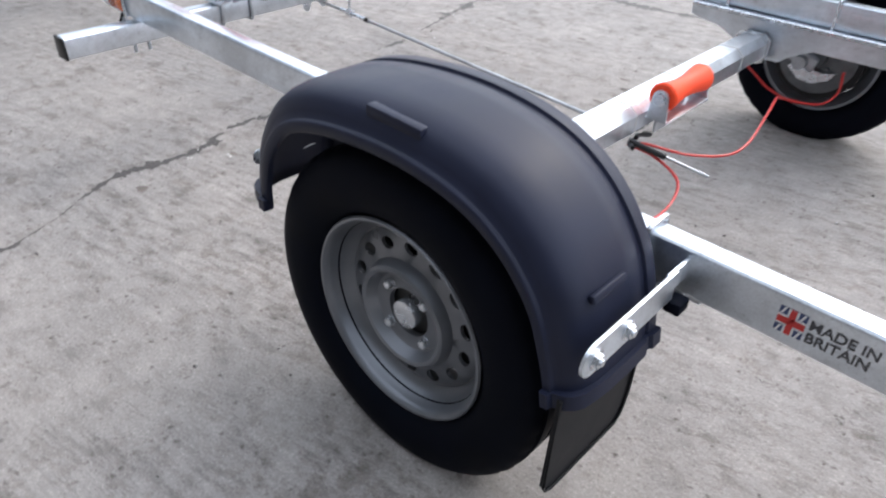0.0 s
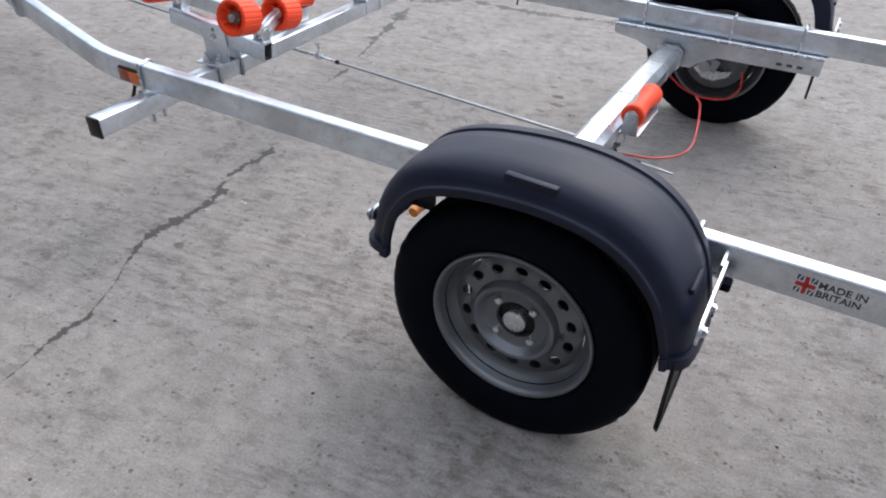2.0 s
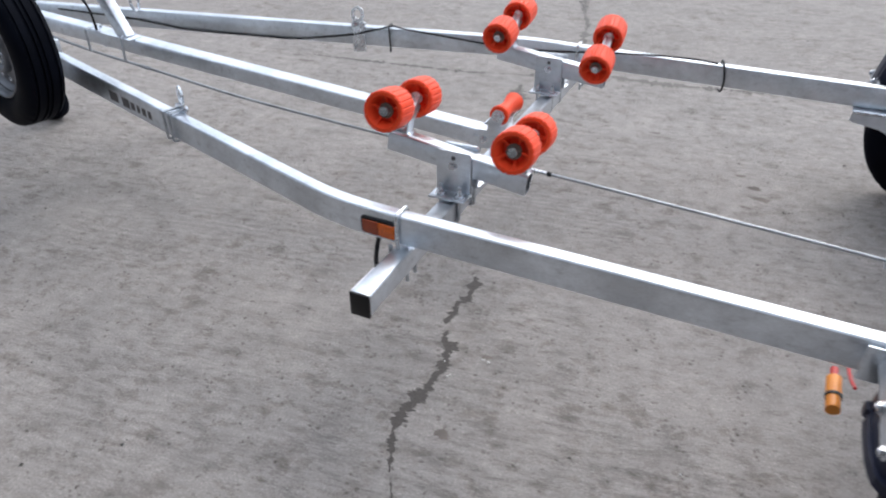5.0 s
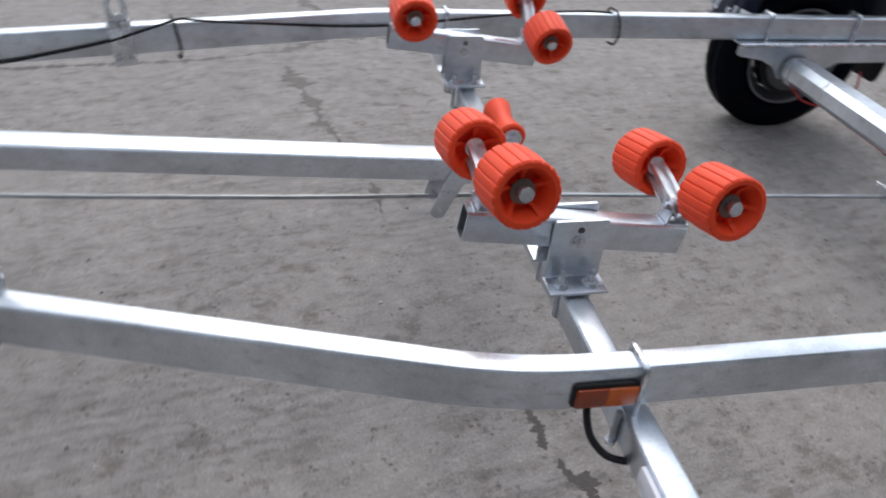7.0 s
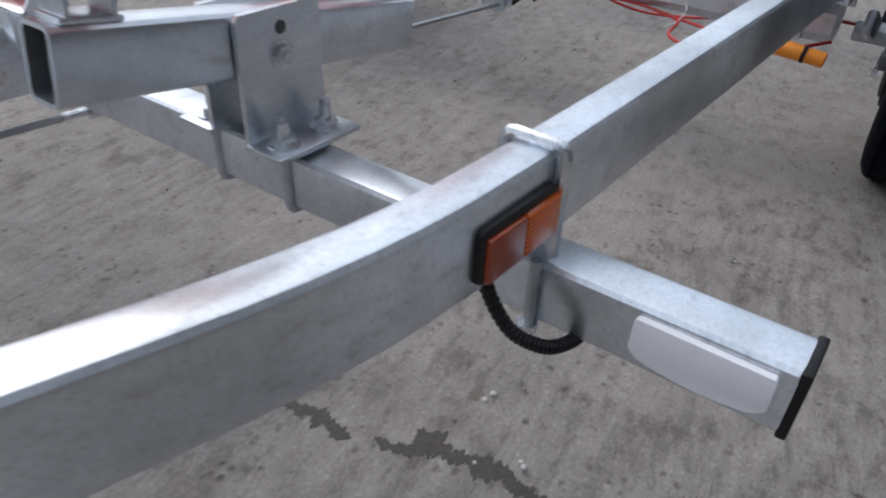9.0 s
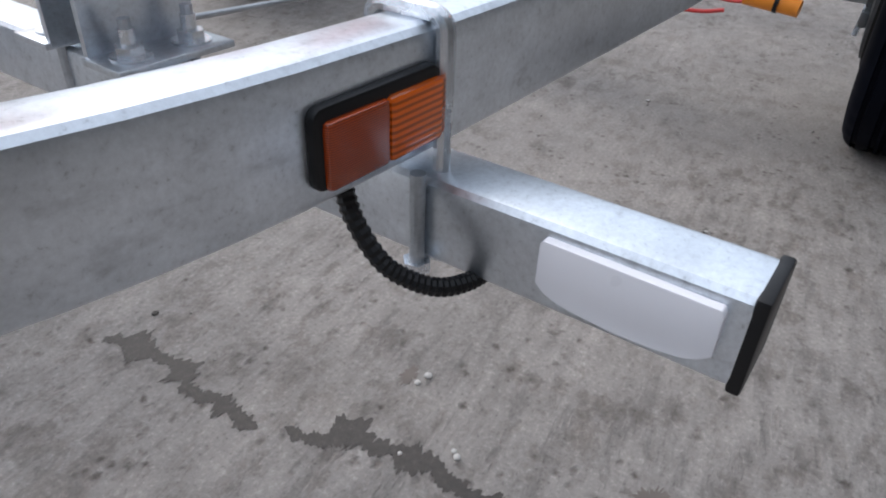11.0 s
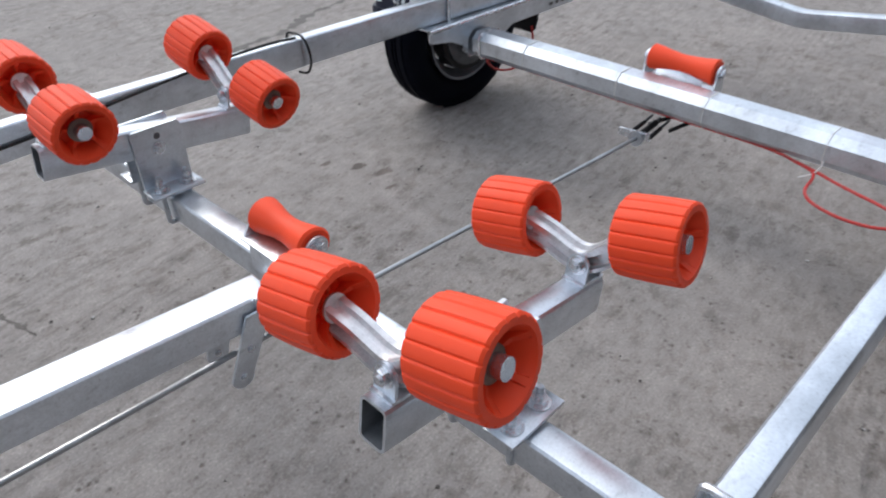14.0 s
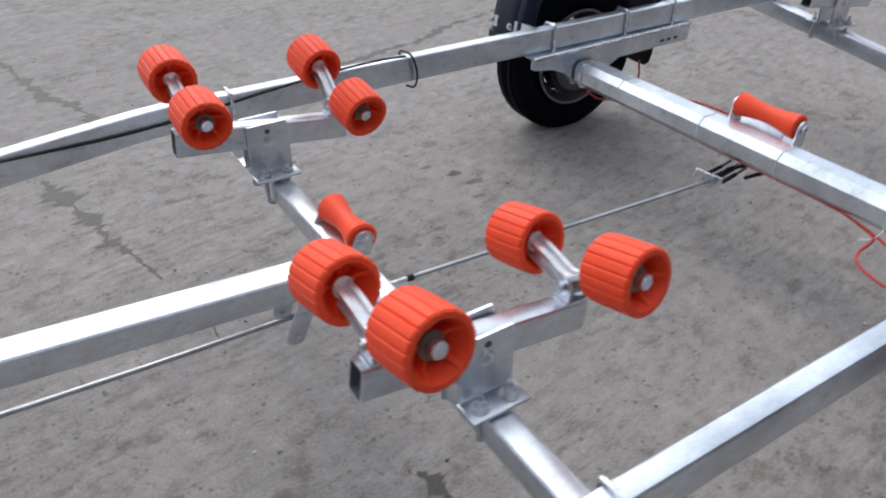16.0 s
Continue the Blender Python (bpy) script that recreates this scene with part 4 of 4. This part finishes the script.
flat("flag_field", 0.0, -0.040, 0.036, 0.0, PRINT_BLUE)
flat("flag_bar", 0.0, -0.025, 0.036, -0.015, PRINT_RED, 0.0008)
flat("flag_bar", 0.014, -0.040, 0.022, 0.0, PRINT_RED, 0.0008)
flat("flag_stripe", 0.0, -0.028, 0.036, -0.012, PRINT_WHITE, 0.0004)
flat("flag_stripe", 0.011, -0.040, 0.025, 0.0, PRINT_WHITE, 0.0004)
for sx, ex in ((0.002, 0.009), (0.027, 0.034)):
    flat("flag_stripe", sx, -0.040, sx + 0.003, -0.029, PRINT_WHITE, 0.0004, 0.004)
    flat("flag_stripe", sx, -0.011, sx + 0.003, 0.0, PRINT_WHITE, 0.0004, 0.004)


def lettering(text, size, m, parent):
    cu = bpy.data.curves.new("lettering", "FONT")
    cu.body, cu.size, cu.extrude, cu.offset = text, size, 0.0002, size * 0.02
    tmp = bpy.data.objects.new("lettering_tmp", cu)
    scene.collection.objects.link(tmp)
    me = bpy.data.meshes.new_from_object(tmp.evaluated_get(bpy.context.evaluated_depsgraph_get()))
    bpy.data.objects.remove(tmp)
    bpy.data.curves.remove(cu)
    me.materials.clear()
    me.materials.append(PRINT_HOLE_DARK)
    return place("lettering", me, parent, m, "dark printed lettering")


lettering("MADE IN", 0.0215, Matrix.Translation((0.039, -0.018, 0.0004)), badge)
lettering("BRITAIN", 0.0215, Matrix.Translation((0.039, -0.038, 0.0004)), badge)

# unreadable lettering on the front of the near rail
for k, (x, w) in enumerate(((-2.45, 0.022), (-2.485, 0.026), (-2.52, 0.02), (-2.555, 0.028), (-2.60, 0.05), (-2.68, 0.06))):
    m = Matrix.Translation((x, rail_y(x) - 0.0006, rail_top(x) - 0.043)) @ pose(0, 0, 0, 0, 0, -16.2)
    part("print_bar", slab((w, 0.0008, 0.026 if k < 4 else 0.034), (0, 0, 0), 0), PRINT_HOLE_DARK, trailer, "dark printed bar", m)

# ---- brake rod and linkage ----
def rod_z(x):
    return 0.233 + 0.0555 * (-0.235 - x)


ROD = [(-4.1, 0.545), (-3.65, 0.480), (-3.3, 0.431), (-3.0, 0.401), (-2.55, 0.353), (-2.1, 0.325), (-1.8, 0.310), (-1.55, 0.302), (-1.25, rod_z(-1.25)), (-0.75, rod_z(-0.75)), (-0.25, rod_z(-0.25))]
part("rod_joint", rod((-3.045, 1.030, 0.405), (-3.005, 1.030, 0.401), 0.0085, 10), ROD_ZINC, trailer)
part("brake_rod", wire([(x, 1.030, z) for x, z in ROD], 0.0055, 10, 6), ROD_ZINC, trailer, "thin zinc brake rod")
part("rod_collar", rod((-1.268, 1.029, rod_z(-1.268)), (-1.252, 1.029, rod_z(-1.252)), 0.008), BLACK, trailer)
part("rod_sleeve", rod((-1.40, 1.029, rod_z(-1.40)), (-1.27, 1.029, rod_z(-1.27)), 0.0065), ZINC, trailer)
def drop_plate(x, y, z, lean, label):
    """A strap with a rounded foot, hanging from the spine and leaning back."""
    ol = []
    for i in range(9):
        a = radians(180 + 180 * i / 8)
        ol.append((x + 0.020 * math.cos(a), z + 0.020 * math.sin(a)))
    ol += [(x + lean + 0.024, z + 0.112), (x + lean - 0.024, z + 0.112)]
    pl = part("drop_plate", prism(ol, 1, y, y + 0.005), GALV, trailer, label)
    for k in (0.02, 0.45):
        bolt_at("rivet", BOLT_SMALL, pl, (x + lean * k, y, z + 0.112 * k), (0, -1, 0))


BOLT_SMALL = finish(bolt(0.0038, 0.002, 0.001), ZINC)
drop_plate(-1.549, 0.984, 0.287, 0.052, "galvanised drop plate with rounded foot")
drop_plate(-1.549, 1.061, 0.290, 0.030, "galvanised drop plate with rounded foot")
guide = part("rod_guide", rod((-1.352, 1.029, 0.352), (-1.350, 1.029, rod_z(-1.35) + 0.004), 0.005), ZINC, trailer, "zinc eye bolt guiding the brake rod")
part("guide_nut", rod((-1.352, 1.029, 0.340), (-1.352, 1.029, 0.350), 0.011, 6), ZINC, guide)
part("guide_eye", rod((-1.36, 1.029, rod_z(-1.36)), (-1.338, 1.029, rod_z(-1.338)), 0.013, 14), ZINC, guide)
part("brake_equaliser", slab((0.009, 0.094, 0.024), (-0.238, 1.046, 0.236), 0.003, pose(0, 0, 0, 0, 0, 9)), ZINC, trailer, "zinc brake equaliser bar")
part("equaliser_disc", rod((-0.258, 1.031, 0.233), (-0.252, 1.031, 0.233), 0.022, 24), GALV_DULL, trailer, "round zinc washer on the brake rod")
part("adjuster_nut", rod((-0.252, 1.031, 0.234), (-0.232, 1.031, 0.234), 0.010, 6), ZINC, trailer)
# zinc clevises, their black colour stands in for shade by the axle
for p0, p1, r in (((-0.234, 0.998, 0.240), (-0.188, 0.995, 0.252), 0.0065), ((-0.232, 1.029, 0.238), (-0.166, 1.023, 0.253), 0.0095), ((-0.236, 1.056, 0.240), (-0.182, 1.049, 0.253), 0.006)):
    part("cable_end", rod(p0, p1, r), BLACK, trailer, "cable clevis coloured black for the shade by the axle")
    part("cable_stud", rod(p1, (-0.148, p1[1] - 0.003, 0.264), 0.004), STEEL_DARK, trailer)
part("brake_cable", wire([(-0.155, 0.985, 0.235), (-0.12, 0.93, 0.27), (-0.09, 0.84, 0.30), (-0.06, 0.80, 0.31)], 0.006), BLACK, trailer, "black brake cable")
part("brake_cable", wire([(-0.155, 1.05, 0.235), (-0.11, 0.99, 0.265), (-0.10, 0.90, 0.297), (-0.085, 0.86, 0.308)], 0.006), BLACK, trailer, "black brake cable")
part("loose_rod", rod((-0.08, 0.829, 0.310), (0.081, 0.943, 0.235), 0.004), ROD_ZINC, trailer, "thin bare steel rod")
part("rod_boot", rod((-0.085, 0.826, 0.3125), (-0.01, 0.879, 0.2775), 0.0075), BLACK, trailer, "black rubber sleeve")

# ---- red flushing hoses ----
def hose(pts, name="red_hose"):
    return part(name, wire(pts, 0.0038, 8), HOSE_RED, trailer, "thin red plastic hose")


hose([(-0.09, 0.83, 0.30), (-0.03, 0.87, 0.272), (0.04, 0.87, 0.230), (0.065, 0.76, 0.205), (0.05, 0.60, 0.225), (0.0, 0.45, 0.28), (-0.03, 0.34, 0.30), (-0.02, 0.22, 0.30)])
hose([(-0.08, 0.85, 0.30), (-0.054, 0.88, 0.293), (0.016, 0.95, 0.268), (0.078, 1.04, 0.258), (0.094, 1.12, 0.268), (0.076, 1.25, 0.284), (0.046, 1.40, 0.285), (0.005, 1.56, 0.240), (0.0, 1.66, 0.205), (0.09, 1.69, 0.205), (0.13, 1.70, 0.25), (0.125, 1.705, 0.315)])
hose([(0.09, 1.69, 0.205), (0.01, 1.695, 0.190), (-0.07, 1.695, 0.210), (-0.12, 1.69, 0.243), (-0.158, 1.67, 0.275), (-0.174, 1.62, 0.2895), (-0.174, 1.40, 0.2895), (-0.177, 1.02, 0.2895), (-0.180, 0.72, 0.2895), (-0.195, 0.62, 0.284), (-0.214, 0.571, 0.277), (-0.30, 0.558, 0.275), (-0.345, 0.525, 0.275), (-0.368, 0.46, 0.275), (-0.366, 0.40, 0.277), (-0.36, 0.36, 0.285)])
hose([(-0.186, 0.64, 0.284), (-0.205, 0.57, 0.281), (-0.238, 0.501, 0.283), (-0.266, 0.425, 0.285), (-0.29, 0.362, 0.288), (-0.29, 0.30, 0.30), (-0.24, 0.25, 0.31)])
for y in (0.567, 0.880, 1.148, 1.486):
    bm = bmesh.new()
    o = corners(0.0995, 0.0875, 0.022, 1)
    ax = AX - 0.006
    loft(bm, [[(ax + a, y + dy, AZ + b) for a, b in o] for dy in (-0.0012, 0.0012)])
    t = part("cable_tie", bm, WHITE_TIE, trailer, "white nylon cable tie")

part("tie_tail", wire([(-0.194, 0.567, 0.318), (-0.205, 0.562, 0.300), (-0.212, 0.575, 0.276), (-0.222, 0.600, 0.262)], 0.0016, 6), WHITE_TIE, trailer, "loose end of a white nylon tie")

# orange hose connector by the near bracket
con = empty("hose_connector", trailer, None, "orange plastic hose connector with black band")
p0, p1 = Vector((-0.412, 0.318, 0.328)), Vector((-0.412, 0.240, 0.322))
dv = (p1 - p0).normalized()
part("body", rod(p0, p0 + dv * 0.050, 0.0150, 16), HOSE_ORANGE, con)
part("band", rod(p0 + dv * 0.050, p0 + dv * 0.057, 0.0160, 16), BLACK, con, "black rubber band")
part("nose", rod(p0 + dv * 0.057, p0 + dv * 0.090, 0.0140, 16), HOSE_ORANGE, con)
part("tail", rod(p0 - dv * 0.03, p0, 0.008, 12), HOSE_RED, con)

# ---- black lighting cable on the far rail ----
def far_in(x, out=0.006):
    return far_y(x) - RW - out


def zt(x):
    return rail_top(x)


DROPS = [(-3.7, 0.02), (-3.34, 0.040), (-3.2, 0.056), (-3.06, 0.070), (-2.77, 0.073), (-2.6, 0.073), (-2.475, 0.058), (-2.34, 0.036), (-2.22, 0.004), (-2.16, -0.012), (-2.115, -0.004), (-1.98, 0.011), (-1.74, 0.036), (-1.58, 0.042), (-1.45, 0.030), (-1.3, 0.012), (-1.1, -0.006), (-0.95, -0.012), (-0.86, -0.008)]
cable = [(x, far_in(x, 0.0055), zt(x) - d) for x, d in DROPS]
part("lighting_cable", wire(cable, 0.0038, 8), BLACK, trailer, "black lighting cable along the rail")
for x in (-2.185, -0.845):
    top = zt(x)
    loop = [(x - 0.008, far_in(x, -0.05), top - 0.05), (x - 0.006, far_in(x, -0.046), top + 0.004), (x, far_in(x, -0.02), top + 0.011), (x + 0.006, far_in(x, 0.004), top + 0.006),
            (x + 0.014, far_in(x, 0.015), top - 0.022), (x + 0.018, far_in(x, 0.017), top - 0.062), (x + 0.012, far_in(x, 0.006), top - 0.094), (x, far_in(x, -0.02), top - 0.096)]
    part("cable_tie", wire(loop, 0.0036, 8), BLACK, trailer, "loose black cable strap round the rail")

# ---- winch post at the front ----
post = empty("winch_post", trailer, None, "leaning galvanised winch post on the spine")
bm = bmesh.new()
rhs(bm, [(-3.085, 1.028, spine_top(-3.08)), (-3.30, 1.028, spine_top(-3.08) + 0.42)], 0.05, 0.05, up=(1, 0, 0))
part("post", bm, TUBE, post)
part("base_plate", slab((0.16, 0.07, 0.006), (-3.12, 1.028, spine_top(-3.12) + 0.004), 0.001, pose(0, 0, 0, 0, 4.3, 0)), GALV, post)
for x in (-3.08, -3.275):
    part("u_bolt", ubolt_bm(0.040, 0.095), GALV_DULL, post, "", pose(x, 1.028, spine_top(x) + 0.01))
part("clamp_band", slab((0.06, 0.058, 0.012), (-3.245, 1.028, spine_top(-3.08) + 0.31), 0.002, pose(0, 0, 0, 0, 27, 0)), ZINC, post)
part("winch_body", slab((0.09, 0.10, 0.10), (-3.22, 1.028, spine_top(-3.08) + 0.46), 0.008), ZINC, post, "zinc winch body")
part("crank_arm", wire([(-3.245, 0.975, 1.0), (-3.285, 0.955, 0.93), (-3.255, 0.945, 0.855), (-3.165, 0.932, 0.762)], 0.008), BLACK, post, "black crank arm")
part("crank_grip", rod((-3.155, 0.932, 0.757), (-3.240, 0.900, 0.743), 0.011), BLACK, post, "black crank grip")
strap = tagged(empty("winch_strap"), "orange winch strap with a steel snap hook", "strap")
part("webbing", slab((0.005, 0.05, 0.30), (-3.045, 1.065, 0.86), 0.001, pose(0, 0, 0, 4, 6, 20)), STRAP, strap, "orange woven webbing")
part("stitched_end", slab((0.012, 0.046, 0.07), (-3.045, 1.065, 0.745), 0.003, pose(0, 0, 0, 4, 6, 20)), STRAP, strap)
part("snap_hook", wire([(-3.04, 1.066, 0.71), (-3.04, 1.05, 0.69), (-3.04, 1.045, 0.655), (-3.04, 1.06, 0.625), (-3.04, 1.08, 0.635), (-3.04, 1.085, 0.66), (-3.04, 1.075, 0.69)], 0.006), ZINC, strap, "zinc snap hook")
part("front_cable", wire([(-3.245, 1.02, spine_top(-3.245) + 0.004), (-3.247, 1.01, 0.62), (-3.283, 1.0, 0.678), (-3.367, 1.0, 0.668), (-3.527, 1.0, 0.637), (-3.70, 1.02, spine_top(-3.7) + 0.004)], 0.005), BLACK, trailer, "black lighting cable")

# ---- jockey wheel ----
jk = empty("jockey_wheel", trailer, pose(-3.85, 1.12, 0.10, 0, 0, 6), "jockey wheel with black tyre under the hitch")
bm = bmesh.new()
revolve(bm, [(-0.03, 0.065), (-0.032, 0.085), (-0.022, 0.098), (0, 0.101), (0.022, 0.098), (0.032, 0.085), (0.03, 0.065)], 32, True)
part("tyre", bm, RUBBER, jk, "black solid rubber tyre")
bm = bmesh.new()
revolve(bm, [(-0.026, 0.066), (-0.028, 0.06), (-0.012, 0.05), (-0.012, 0.022), (-0.03, 0.018), (-0.03, 0.001)], 32)
revolve(bm, [(0.026, 0.066), (0.028, 0.06), (0.012, 0.05), (0.012, 0.022), (0.03, 0.018), (0.03, 0.001)], 32)
part("rim", bm, RIM, jk, "grey pressed rim")
for s in (-1, 1):
    part("fork_leg", slab((0.03, 0.005, 0.16), (0, s * 0.042, 0.06), 0.001), GALV, jk)
part("fork_crown", slab((0.04, 0.09, 0.006), (0, 0, 0.14), 0.001), GALV, jk)
part("stem", rod((0, 0, 0.14), (0, 0, 0.47), 0.024, 16), GALV, jk, "galvanised tubular stem")
part("clamp", slab((0.06, 0.11, 0.07), (0, -0.03, 0.42), 0.004), GALV, trailer, "galvanised jockey clamp", pose(-3.85, 1.12, 0.10))

# ---- spare wheel ----
spare = wheel("spare_wheel", None, pose(-3.218, 0.545, 0.597, 0, 25, -12), "", False)
tagged(spare, "spare wheel on edge with black tyre and silver rim", "wheel")
part("spare_carrier", slab((0.10, 0.10, 0.05), (-3.133, 0.675, 0.57), 0.003, pose(0, 0, 0, 0, 0, -6)), GALV, trailer, "galvanised spare wheel carrier")

# ---- rear cross member, a shallow V under the rails ----
XR, YR = 0.90, 1.04


def vee(y):
    return 0.300 + 0.13 * abs(y - YR)


bm = bmesh.new()
rhs(bm, [(XR, 0.16, vee(0.16)), (XR, YR - 0.03, vee(YR - 0.03)), (XR, YR, vee(YR) + 0.002), (XR, YR + 0.03, vee(YR + 0.03)), (XR, 1.86, vee(1.86))], 0.052, 0.062, up=(0, 0, 1))
rear = part("rear_cross_member", bm, TUBE, trailer, "shallow V-shaped galvanised rear cross member")
for far in (False, True):
    part("u_bolt", ubolt_bm(RW / 2 + 0.006, 0.145), ZINC, trailer, "zinc U-bolt over the rail", pose(XR, rail_mid(XR, far), rail_top(XR) + 0.004))
    y = rail_mid(1.05, far)
    part("end_cap", slab((0.008, RW + 0.001, RH + 0.001), (1.054, y, rail_top(1.05) - RH / 2), 0.002), BLACK, trailer, "black plastic end cap")
cradle(0.580, XR, 0.512, 8.0, (-9, -9), (4, 4), CRADLE_LABEL, -0.022)
cradle(1.457, XR, 0.512, 8.0, (4, 4), (0, 0), CRADLE_LABEL, -0.025)
